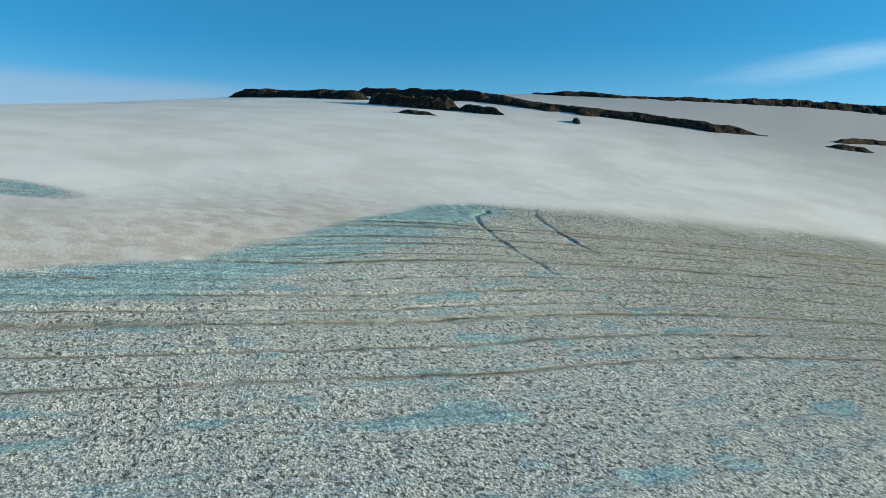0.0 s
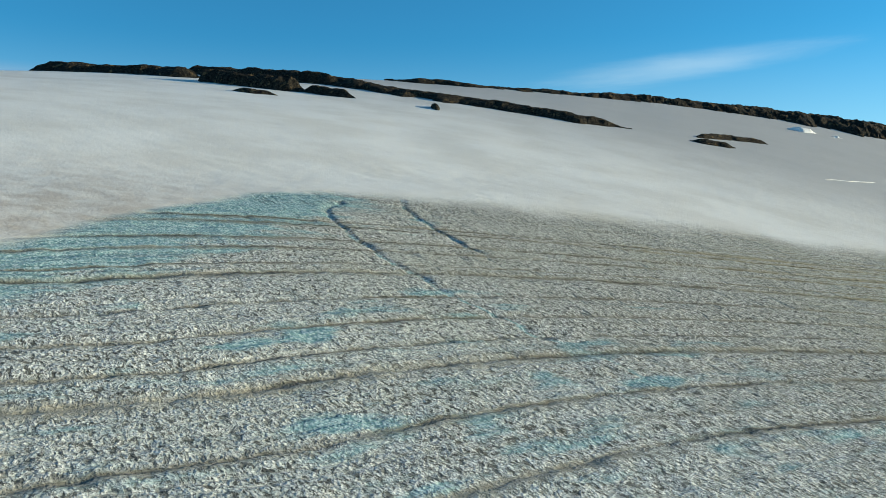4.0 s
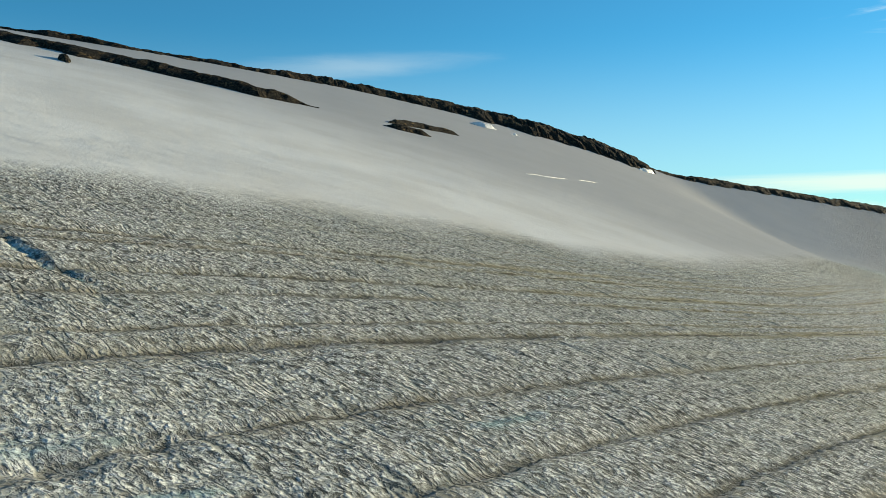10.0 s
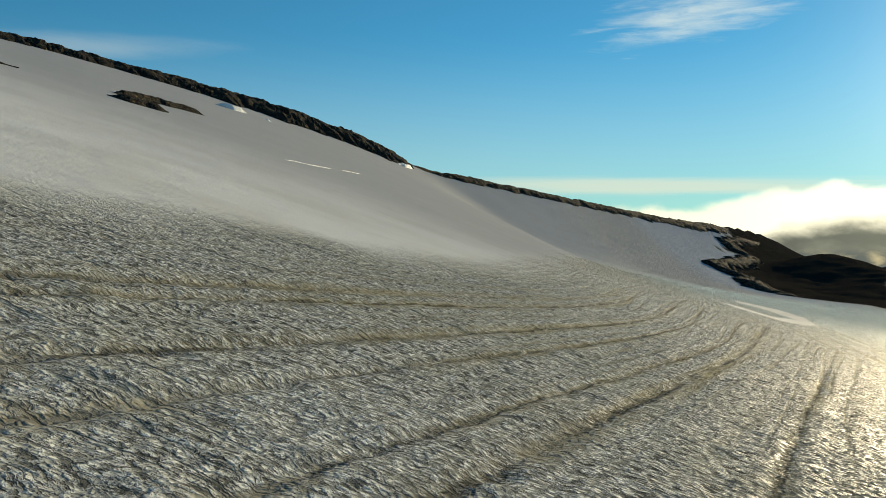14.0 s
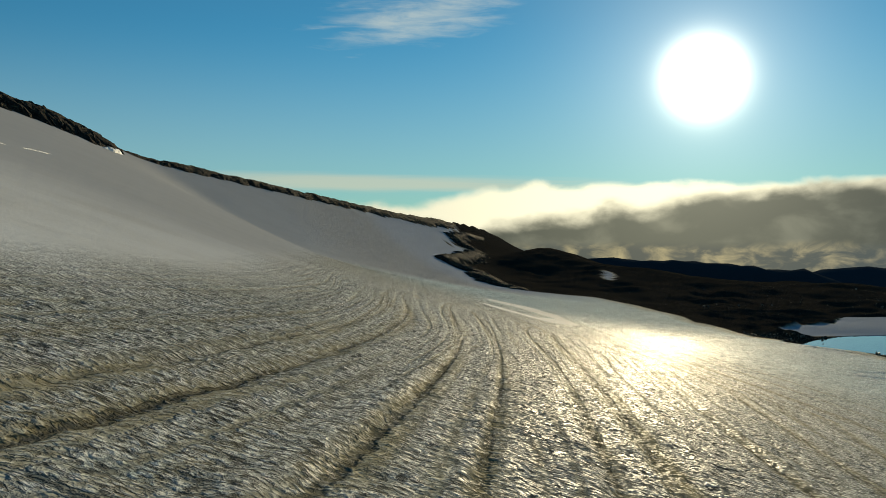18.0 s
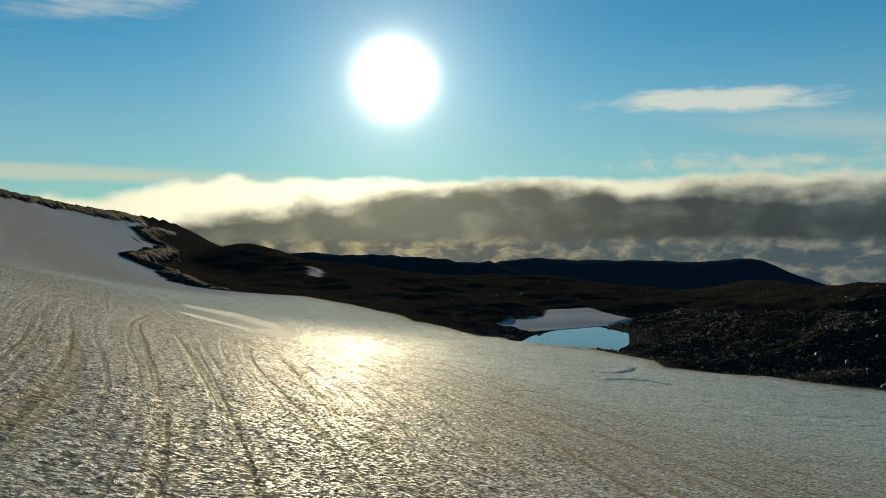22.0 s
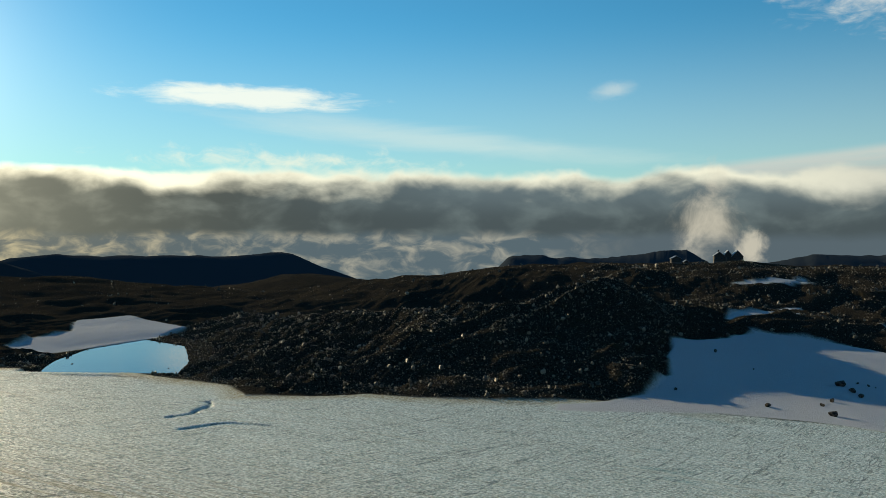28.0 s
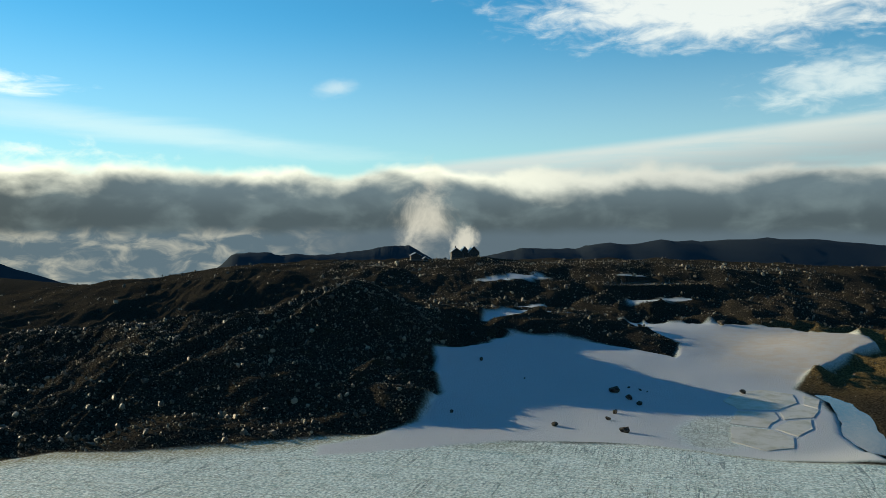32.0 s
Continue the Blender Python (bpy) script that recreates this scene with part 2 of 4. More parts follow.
    slush = np.clip(slush * (0.75 + 0.35 * wob + 0.5 * vnoise(x / 2, y / 2, 43)), 0, 1)
    snow = snow * (1 - pool) * (1 - 0.75 * slush)
    melt = np.exp(-((x - edge + 0.6 + 0.2 * wob) / 0.9) ** 2) * step(75, 55, y) * step(10, 30, y)
    snow = snow * (1 - melt)
    dirt = np.maximum(np.maximum(dirt, 0.85 * slush), melt)
    for line in CREVASSES:
        blue = np.maximum(blue, 1.3 * np.exp(-(far_from(x, y, line) / 0.3) ** 2))
    streak = np.clip(1.6 * np.maximum(inside(x + 0.2 * wob, y, STREAKS[0], 1.6), 0.7 * inside(x + 0.2 * wob, y, STREAKS[1], 1.6)), 0, 1)
    snow = np.maximum(snow, streak * (1 - rock))
    return snow, rock, blue * (1 - rock), dirt * (1 - snow)


def height(x, y, z4=None):
    """The ground with the relief of ice, snow and scree."""
    snow, rock, blue, dirt = z4 if z4 is not None else zones(x, y)
    ice = np.clip(1 - snow - rock, 0, 1)
    near = step(420, 200, np.hypot(x - 60, y - 40))
    ph = flow(x, y)
    across = 0.33 * x + 0.94 * y
    bands = 0.1 * vnoise(ph / 2.4, across / 110, 8) + 0.13 * vnoise(ph / 1.1 + 0.25 * vnoise(x / 2, y / 2, 7), across / 60, 9)
    cups = 0.12 * vnoise(x / 0.75, y / 0.75, 10) + 0.05 * vnoise(x / 2.9, y / 2.9, 11) + 0.1 * vnoise((x * 0.94 - 0.33 * y) / 3, across / 0.9, 12)
    rel = ice * near * ((bands + cups) * (1 - 0.72 * np.maximum(step(70, 125, x), step(15, 55, x) * step(10, 60, y))))
    lumpy, cut = ph + 0.4 * vnoise(x / 1.2, y / 1.2, 17), 0 * x
    for p, w, a in BANDS:
        if a >= 0.7:
            cut = np.maximum(cut, a * np.exp(-((lumpy - p) / (0.25 + 0.25 * w)) ** 2))
    rel = rel - 0.2 * cut * ice * near * step(190, 130, y) * (1 - 0.65 * step(55, 95, y)) * step(-0.45, 0.0, vnoise(x / 25, y / 25, 19))
    for line, wide, deep in CRACKS:
        rel = rel - deep * np.clip(0.85 + 0.8 * vnoise(x / 4, y / 4, 93), 0, 1) * np.exp(-(far_from(x, y, line) / wide) ** 2)
    rel = rel + snow * (0.3 * vnoise(x / 22, y / 22, 13) + 0.07 * vnoise(x / 2.0, y / 2.0, 14) * near)
    rough = fbm(x / 16, y / 16, 15, 3) * 2.2 + fbm(x / 3.5, y / 3.5, 18, 3) * 0.9 * near
    wave = y / 3.4 + 0.02 * x + 0.9 * vnoise(x / 13, y / 13, 23)
    ribs = 1.0 - 2.2 * np.abs(vnoise(wave, x / 15, 22)) + 0.5 * (1.0 - 2.2 * np.abs(vnoise(wave * 2.6, x / 6, 24)))
    slabs = 1.0 - 1.6 * np.abs(2 * vnoise((0.5 * x + 0.87 * y) / 6.5 + 0.8 * vnoise(x / 15, y / 15, 23), (0.87 * x - 0.5 * y) / 30, 25))
    west = step(134, 146, y) * step(215, 195, y)
    rough = rough + near * (1.5 * (slabs - 0.6) * step(185, 215, x) * (1 - west) + 1.5 * (ribs - 0.8) * west * step(0, 6, x - np.interp(y, EDGE_Y, EDGE_X)))
    on_isle = inside(x, y, ISLAND, 6.0)
    rough = rough * (1 - 0.65 * on_isle) + 1.1 * on_isle
    rel = rel + rock * rough * (0.2 + 0.8 * step(0, 12, x - np.interp(y, EDGE_Y, EDGE_X)))
    z = ground_z(x, y) + rel
    calm = oval(x, y, 189, 37, 29, 17, 2.6, 0.5)
    z = z * (1 - calm) + (SIDE_Z + 0.2) * calm
    for shore, level in ((POND_SHORE, POND_Z), (SIDE_SHORE, SIDE_Z), (FAR_SHORE, FAR_Z)):
        hold = (x > shore[0][0] - 60) & (x < shore[0][0] + 90) & (np.abs(y - shore[0][1]) < 70)
        wet = np.where(hold, inside(x, y, shore, 1.3), 0)
        z = z * (1 - wet) + np.minimum(z, level - 0.6) * wet
        lift = np.where(hold, inside(x, y, shore, 9.0), 0)
        z = np.where((lift > 0.02) & (wet < 0.4), np.maximum(z, level + 0.12), z)
    return z
# ---- sky, clouds and sun ----
class Nodes:
    """Short hand for building a node tree."""

    def __init__(self, tree):
        self.t = tree

    def add(self, kind, **kw):
        n = self.t.nodes.new(kind)
        for k, v in kw.items():
            setattr(n, k, v)
        return n

    def put(self, socket, v):
        if isinstance(v, bpy.types.NodeSocket):
            self.t.links.new(v, socket)
        elif v is not None:
            socket.default_value = v

    def m(self, op, a, b=None, c=None, clamp=False):
        n = self.add("ShaderNodeMath", operation=op, use_clamp=clamp)
        for s, v in zip(n.inputs, (a, b, c)):
            self.put(s, v)
        return n.outputs[0]

    def vm(self, op, a, b=None):
        n = self.add("ShaderNodeVectorMath", operation=op)
        self.put(n.inputs[0], a)
        self.put(n.inputs[1], b)
        return n

    def ramp(self, v, lo, hi, a=0.0, b=1.0):
        n = self.add("ShaderNodeMapRange", interpolation_type="SMOOTHSTEP")
        for s, x in zip(n.inputs, (v, lo, hi, a, b)):
            self.put(s, x)
        return n.outputs[0]

    def mix(self, f, a, b, blend="MIX"):
        n = self.add("ShaderNodeMix", data_type="RGBA", blend_type=blend)
        self.put(n.inputs[0], f)
        for s, v in ((n.inputs[6], a), (n.inputs[7], b)):
            self.put(s, (*v, 1) if isinstance(v, tuple) and len(v) == 3 else v)
        return n.outputs[2]

    def noise(self, vec, scale, detail=4.0, rough=0.55, warp=0.0):
        n = self.add("ShaderNodeTexNoise")
        self.put(n.inputs["Vector"], vec)
        n.inputs["Scale"].default_value, n.inputs["Detail"].default_value = scale, detail
        n.inputs["Roughness"].default_value, n.inputs["Distortion"].default_value = rough, warp
        return n.outputs["Fac"]

    def scaled(self, vec, s, off=(0, 0, 0)):
        n = self.add("ShaderNodeMapping")
        self.put(n.inputs["Vector"], vec)
        n.inputs["Scale"].default_value, n.inputs["Location"].default_value = s, off
        return n.outputs[0]


SUN_AZ, SUN_EL = radians(37.2), radians(10.7)
SUN_DIR = Vector((math.sin(SUN_AZ) * math.cos(SUN_EL), math.cos(SUN_AZ) * math.cos(SUN_EL), math.sin(SUN_EL)))
world = bpy.data.worlds.new("sky")
scene.world = world
world.use_nodes = True
world.node_tree.nodes.clear()
W = Nodes(world.node_tree)
atmosphere = W.add("ShaderNodeTexSky", sky_type="NISHITA", sun_disc=False, sun_elevation=SUN_EL, sun_rotation=SUN_AZ)
atmosphere.altitude, atmosphere.air_density, atmosphere.dust_density, atmosphere.ozone_density = 1200, 1.0, 0.05, 3.0
way = W.add("ShaderNodeTexCoord").outputs["Generated"]
sep = W.add("ShaderNodeSeparateXYZ")
W.put(sep.inputs[0], way)
H = W.m("MULTIPLY", W.m("ARCTAN2", sep.outputs[0], sep.outputs[1]), 57.2958)
E = W.m("MULTIPLY", W.m("ARCSINE", sep.outputs[2]), 57.2958)
comb = W.add("ShaderNodeCombineXYZ")
W.put(comb.inputs[0], H)
W.put(comb.inputs[1], E)
HE = comb.outputs[0]
off_sun = W.m("MULTIPLY", W.m("ARCCOSINE", W.m("MINIMUM", W.vm("DOT_PRODUCT", way, tuple(SUN_DIR)).outputs["Value"], 1.0)), 57.2958)
STRENGTH = 0.11
sky_col = W.mix(1.0, atmosphere.outputs[0], (0.30, 1.04, 1.28), "MULTIPLY")
# paler towards the horizon
sky_col = W.mix(W.ramp(E, 15.0, 2.0, 0.0, 0.42), sky_col, (5.1, 5.9, 6.1))


def veil(base, mask, col):
    return W.mix(mask, base, col)


def patch(h, e, rx, ry, tilt, soft, scale, seed, lo, hi):
    """A cloud round heading h and height e, in degrees, torn by stretched noise."""
    du, dv = W.m("SUBTRACT", H, h), W.m("SUBTRACT", W.m("SUBTRACT", E, e), W.m("MULTIPLY", W.m("SUBTRACT", H, h), tilt))
    r = W.m("SQRT", W.m("ADD", W.m("POWER", W.m("DIVIDE", du, rx), 2.0), W.m("POWER", W.m("DIVIDE", dv, ry), 2.0)))
    n = W.noise(W.scaled(HE, scale, (seed, seed * 1.7, 0)), 1.0, 5, 0.6, 0.4)
    body = W.m("ADD", W.m("SUBTRACT", 1.0, r), W.m("MULTIPLY", W.m("SUBTRACT", n, 0.5), soft))
    return W.ramp(body, lo, hi)


white = (7.8, 8.8, 9.2)
sky_col = veil(sky_col, W.m("MULTIPLY", patch(17.5, 15.3, 8.5, 2.3, 0.16, 2.0, (0.22, 1.5, 1), 3.0, 0.0, 1.3), 0.6), white)
sky_col = veil(sky_col, W.m("MULTIPLY", patch(59.5, 8.75, 11.0, 1.15, -0.015, 1.1, (0.3, 1.4, 1), 9.0, 0.15, 0.7), 0.85), white)
sky_col = veil(sky_col, W.m("MULTIPLY", patch(72.0, 6.2, 24.0, 1.5, -0.10, 1.0, (0.1, 0.8, 1), 5.0, 0.1, 1.0), 0.45), (6.0, 7.4, 8.0))
sky_col = veil(sky_col, W.m("MULTIPLY", patch(111.0, 14.3, 17.0, 3.6, -0.03, 1.5, (0.35, 0.9, 1), 14.0, 0.05, 0.75), 0.75), (7.4, 7.9, 8.2))
sky_col = veil(sky_col, W.m("MULTIPLY", patch(118.5, 9.0, 7.5, 2.4, 0.1, 1.8, (0.4, 1.0, 1), 21.0, 0.1, 1.0), 0.55), (7.0, 7.8, 8.2))
sky_col = veil(sky_col, W.m("MULTIPLY", patch(-25.0, 12.3, 13.0, 1.4, 0.09, 0.9, (0.1, 0.8, 1), 25.0, 0.1, 1.1), 0.24), (6.6, 7.4, 7.9))
sky_col = veil(sky_col, W.m("MULTIPLY", patch(85.0, 9.4, 2.2, 0.9, 0.1, 1.0, (0.6, 1.0, 1), 31.0, 0.1, 1.0), 0.4), (6.6, 7.4, 7.9))
sky_col = veil(sky_col, W.m("MULTIPLY", patch(14.0, 3.9, 24.0, 0.9, -0.01, 0.8, (0.06, 1.6, 1), 37.0, 0.1, 0.8), 0.6), (7.4, 7.8, 7.0))
sky_col = veil(sky_col, W.m("MULTIPLY", patch(62.0, 4.6, 14.0, 1.1, -0.01, 2.6, (0.5, 0.9, 1), 41.0, 0.2, 1.3), 0.6), (8.0, 8.4, 7.8))
# high grey sheet rising to the south-east
sheet_top = W.m("ADD", 4.0, W.m("MULTIPLY", W.m("SUBTRACT", H, 88.0), 0.098))
sheet_n = W.noise(W.scaled(HE, (0.09, 0.9, 1), (2, 5, 0)), 1.0, 5, 0.6, 0.3)
sheet_m = W.m("MULTIPLY", W.ramp(W.m("SUBTRACT", sheet_top, E), -0.15, 0.6), W.ramp(H, 84.0, 94.0))
sheet_m = W.m("MULTIPLY", sheet_m, W.ramp(sheet_n, 0.2, 0.62, 0.45, 0.95))
sky_col = veil(sky_col, sheet_m, W.mix(W.ramp(W.m("SUBTRACT", sheet_top, E), 0.2, 3.0), (4.6, 5.5, 6.1), (2.6, 3.4, 4.1)))
# the bank of cloud along the horizon
big_n = W.noise(W.scaled(HE, (0.11, 0.0, 1), (11, 0, 0)), 1.0, 2, 0.5)
mid_n = W.noise(W.scaled(HE, (0.17, 0.27, 1), (4, 1, 0)), 1.0, 5, 0.5, 0.3)
fine_n = W.noise(W.scaled(HE, (0.25, 0.42, 1), (7, 3, 0)), 1.0, 6, 0.5, 0.25)
scud_n = W.noise(W.scaled(HE, (0.5, 0.95, 1), (2, 9, 0)), 1.0, 5, 0.55, 0.5)
top = W.m("ADD", W.m("ADD", 2.75, W.m("MULTIPLY", big_n, 2.2)), W.ramp(H, 10.0, 32.0, -1.3, 0.0))
depth = W.m("SUBTRACT", W.m("ADD", top, W.m("MULTIPLY", W.m("SUBTRACT", mid_n, 0.5), 3.0)), E)
glow = W.m("POWER", 2.718, W.m("MULTIPLY", W.m("POWER", W.m("DIVIDE", W.m("SUBTRACT", H, 34.0), 19.0), 2.0), -1.0))
bank_m = W.m("MULTIPLY", W.ramp(depth, -0.25, 0.6), W.ramp(H, 4.0, 16.0))
bank_m = W.m("MULTIPLY", bank_m, W.ramp(E, -9.0, -7.0))
rim = W.mix(glow, (7.2, 7.8, 7.4), (15.0, 15.0, 12.8))
rim = W.mix(W.ramp(H, 88.0, 110.0), rim, (4.6, 5.1, 5.3))
body = W.mix(glow, (0.42, 0.62, 0.78), (1.5, 1.7, 1.5))
body = W.mix(W.m("MULTIPLY", W.ramp(H, 56.0, 78.0), W.ramp(E, 0.2, 2.8, 0.25, 1.0)), body, (0.95, 1.45, 1.9))
body = W.mix(W.ramp(fine_n, 0.45, 0.75, 0.0, 0.34), body, W.mix(glow, (1.9, 2.7, 3.2), (5.2, 5.4, 4.6)))
heap_n = W.noise(W.scaled(HE, (0.085, 0.2, 1), (15, 6, 0)), 1.0, 3, 0.45, 0.4)
billow = W.m("ADD", depth, W.m("ADD", W.m("MULTIPLY", W.m("SUBTRACT", heap_n, 0.5), -3.4), W.m("ADD", W.m("MULTIPLY", W.m("SUBTRACT", fine_n, 0.5), -1.5), W.m("MULTIPLY", W.m("SUBTRACT", scud_n, 0.5), -0.7))))
billow = W.m("SUBTRACT", billow, W.m("MULTIPLY", W.ramp(H, 40.0, 22.0), 1.6))
bank_c = W.mix(W.ramp(billow, 0.2, 2.0), rim, body)
# broken, lit cloud below its base
low = W.mix(W.ramp(scud_n, 0.42, 0.74), W.mix(glow, (0.75, 1.25, 1.75), (1.2, 1.35, 1.2)), W.mix(glow, (3.6, 3.8, 3.7), (6.8, 6.0, 3.6)))
low = W.mix(W.ramp(H, 76.0, 88.0, 0.25, 1.0), low, (0.75, 1.15, 1.6))
low_at = W.ramp(W.m("ADD", E, W.m("MULTIPLY", W.m("SUBTRACT", mid_n, 0.5), 1.2)), -0.1, -1.0)
bank_c = W.mix(low_at, bank_c, low)
sky_col = veil(sky_col, bank_m, bank_c)
# steam drifting up behind the ridge
steam = W.m("MAXIMUM", patch(91.2, 0.4, 2.6, 4.2, 0.0, 2.2, (0.45, 0.4, 1), 51.0, 0.0, 1.2), patch(94.0, -1.4, 1.3, 1.8, 0.0, 1.4, (0.9, 0.7, 1), 57.0, 0.1, 0.8))
sky_col = veil(sky_col, W.m("MULTIPLY", steam, 0.8), (5.2, 5.3, 5.1))
# mist over the western crest
sky_col = veil(sky_col, W.m("MULTIPLY", W.m("MULTIPLY", W.ramp(E, 12.0, 10.6), W.ramp(H, -60.0, -70.0)), 0.5), (2.6, 3.2, 4.4))
# glare round the sun
glare = W.m("ADD", W.m("MULTIPLY", W.m("POWER", 2.718, W.m("MULTIPLY", W.m("POWER", W.m("DIVIDE", off_sun, 1.88), 2.0), -1.0)), 60.0), W.m("MULTIPLY", W.m("POWER", 2.718, W.m("DIVIDE", off_sun, -4.2)), 9.0))
gl = W.add("ShaderNodeCombineXYZ")
for k, f in zip(range(3), (1.0, 1.0, 0.93)):
    W.put(gl.inputs[k], W.m("MULTIPLY", glare, f))
sky_col = W.mix(1.0, sky_col, gl.outputs[0], "ADD")
bg = W.add("ShaderNodeBackground")
W.put(bg.inputs["Color"], sky_col)
bg.inputs["Strength"].default_value = STRENGTH
W.put(W.add("ShaderNodeOutputWorld").inputs["Surface"], bg.outputs[0])
sun = new("sun", bpy.data.lights.new("sun", "SUN"))
sun.data.energy, sun.data.angle, sun.data.color = 5.0, radians(0.53), (1.0, 0.88, 0.66)
sun.matrix_world = look(SUN_DIR * 1000, (0, 0, 0))
# ---- materials ----
def material(name, rough=0.7, spec=0.4):
    m = bpy.data.materials.new(name)
    m.use_nodes = True
    t = Nodes(m.node_tree)
    b = m.node_tree.nodes["Principled BSDF"]
    b.inputs["Roughness"].default_value = rough
    b.inputs["Specular IOR Level"].default_value = spec
    return m, t, b, t.add("ShaderNodeTexCoord").outputs["Object"]


def relief(t, b, pairs, dist):
    """Fine relief from a weighted sum of heights."""
    h = None
    for v, w in pairs:
        p = t.m("MULTIPLY", v, w)
        h = p if h is None else t.m("ADD", h, p)
    n = t.add("ShaderNodeBump")
    n.inputs["Distance"].default_value, n.inputs["Strength"].default_value = dist, 1.0
    t.put(n.inputs["Height"], h)
    t.put(b.inputs["Normal"], n.outputs[0])


def attr(t, name):
    n = t.add("ShaderNodeAttribute", attribute_name=name)
    return n.outputs["Fac"]


def ground_material():
    m, t, b, p = material("ice_snow_and_scree", 0.5, 0.3)
    rock, snow, blue, dirt, clean = (attr(t, k) for k in ("rock", "snow", "blue", "dirt", "clean"))
    bare = t.m("SUBTRACT", 1.0, t.m("MAXIMUM", snow, rock))
    n_l, n_m, n_s = t.noise(p, 0.05, 4), t.noise(p, 0.4, 4, 0.55), t.noise(p, 2.9, 5, 0.62)
    grain = t.noise(p, 6.5, 3, 0.6)
    axes = t.add("ShaderNodeSeparateXYZ")
    t.put(axes.inputs[0], p)
    x, y = axes.outputs[0], axes.outputs[1]
    ph = attr(t, "flow")
    across = t.m("ADD", t.m("MULTIPLY", x, 0.33), t.m("MULTIPLY", y, 0.94))
    along = t.m("SUBTRACT", t.m("MULTIPLY", x, 0.94), t.m("MULTIPLY", y, 0.33))

    def pair(u, su, v, sv):
        c = t.add("ShaderNodeCombineXYZ")
        t.put(c.inputs[0], t.m("MULTIPLY", u, su))
        t.put(c.inputs[1], t.m("MULTIPLY", v, sv))
        return c.outputs[0]

    def thin(v, mid, wide):
        return t.ramp(t.m("ABSOLUTE", t.m("SUBTRACT", v, mid)), wide, 0.0)

    # lumpy edges for all that follows the bands
    ph_w = t.m("ADD", ph, t.m("ADD", t.m("MULTIPLY", t.m("SUBTRACT", t.noise(p, 1.3, 3, 0.6), 0.5), 0.6), t.m("MULTIPLY", t.m("SUBTRACT", t.noise(p, 4.5, 2, 0.5), 0.5), 0.3)))
    swell = t.noise(pair(ph_w, 0.5, across, 0.012), 1.0, 3, 0.6)
    lines = t.noise(pair(ph_w, 1.3, across, 0.03), 1.0, 3, 0.6)
    # troughs between the bands: narrow in the west, wide and regular where the bands swing round
    round_ = t.ramp(y, 5.0, 55.0)
    beat = t.m("ADD", ph_w, t.m("MULTIPLY", t.noise(pair(ph, 0.14, across, 0.006), 1.0, 2), 8.0))
    trough = t.m("PINGPONG", beat, 0.6)
    patchy = t.ramp(t.noise(pair(ph, 0.5, across, 0.03), 1.0, 2), 0.4, 0.58, 0.2, 1.0)
    furrow = t.m("MULTIPLY", t.m("MULTIPLY", t.ramp(trough, 0.27, 0.1), patchy), t.m("ADD", t.m("MULTIPLY", round_, 0.4), 0.6))
    thread = t.m("MULTIPLY", t.m("MULTIPLY", t.ramp(trough, 0.08, 0.0), patchy), t.m("ADD", t.m("MULTIPLY", round_, 0.25), 0.6))
    # short grooves and long cracks slanting over the bands
    east = t.m("MULTIPLY", t.ramp(x, 12.0, 46.0), t.ramp(y, 10.0, 60.0))
    weave = t.m("MULTIPLY", t.m("SUBTRACT", n_m, 0.5), 0.5)
    slant = t.noise(pair(t.m("ADD", across, weave), 2.9, along, 1.7), 1.0, 4, 0.62, 0.3)
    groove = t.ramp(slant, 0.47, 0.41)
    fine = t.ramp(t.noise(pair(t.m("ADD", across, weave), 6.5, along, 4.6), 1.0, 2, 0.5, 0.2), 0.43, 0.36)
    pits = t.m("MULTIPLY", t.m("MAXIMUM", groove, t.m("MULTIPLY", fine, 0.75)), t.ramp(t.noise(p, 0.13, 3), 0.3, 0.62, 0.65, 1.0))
    bent = t.m("ADD", across, t.m("MULTIPLY", n_s, 0.45))
    cracks = t.m("MAXIMUM", t.m("MULTIPLY", thin(t.noise(pair(bent, 0.42, along, 0.03), 1.0, 2), 0.5, 0.011), t.m("MULTIPLY", t.ramp(t.noise(p, 0.11, 2), 0.42, 0.56), t.ramp(y, -40.0, 0.0, 0.15, 1.0))),
                 t.m("MULTIPLY", thin(t.noise(pair(bent, 1.1, along, 0.05), 1.0, 1), 0.47, 0.02), t.m("MULTIPLY", t.ramp(t.noise(pair(across, 0.3, along, 0.2), 1.0, 2), 0.46, 0.58), t.ramp(y, -28.0, -8.0))))
    # dusty bands
    bands, strips = None, None
    for q, w, a in BANDS:
        if a >= 0.7:
            d = t.m("MULTIPLY", t.ramp(t.m("ABSOLUTE", t.m("SUBTRACT", ph_w, q)), 0.3 * w + 0.1, 0.1 * w), a)
            s = t.m("MULTIPLY", t.ramp(t.m("SUBTRACT", ph_w, q), 1.5 * w + 0.4, 0.5 * w), t.ramp(t.m("SUBTRACT", ph_w, q), -0.9 * w - 0.1, -0.3 * w))
            bands = d if bands is None else t.m("MAXIMUM", bands, d)
            strips = s if strips is None else t.m("MAXIMUM", strips, s)
    gate = t.m("MULTIPLY", t.m("MULTIPLY", bare, t.ramp(y, 190.0, 130.0)), t.ramp(y, 60.0, 100.0, 1.0, 0.55))
    torn = t.ramp(t.noise(pair(ph, 0.3, across, 0.09), 1.0, 4, 0.6), 0.36, 0.56, 0.2, 1.0)
    bands = t.m("MULTIPLY", t.m("MULTIPLY", bands, gate), torn)
    strips = t.m("MULTIPLY", t.m("MULTIPLY", strips, gate), t.ramp(t.noise(p, 0.12, 3), 0.34, 0.58, 0.3, 1.0))
    cell = t.add("ShaderNodeTexVoronoi", feature="SMOOTH_F1")
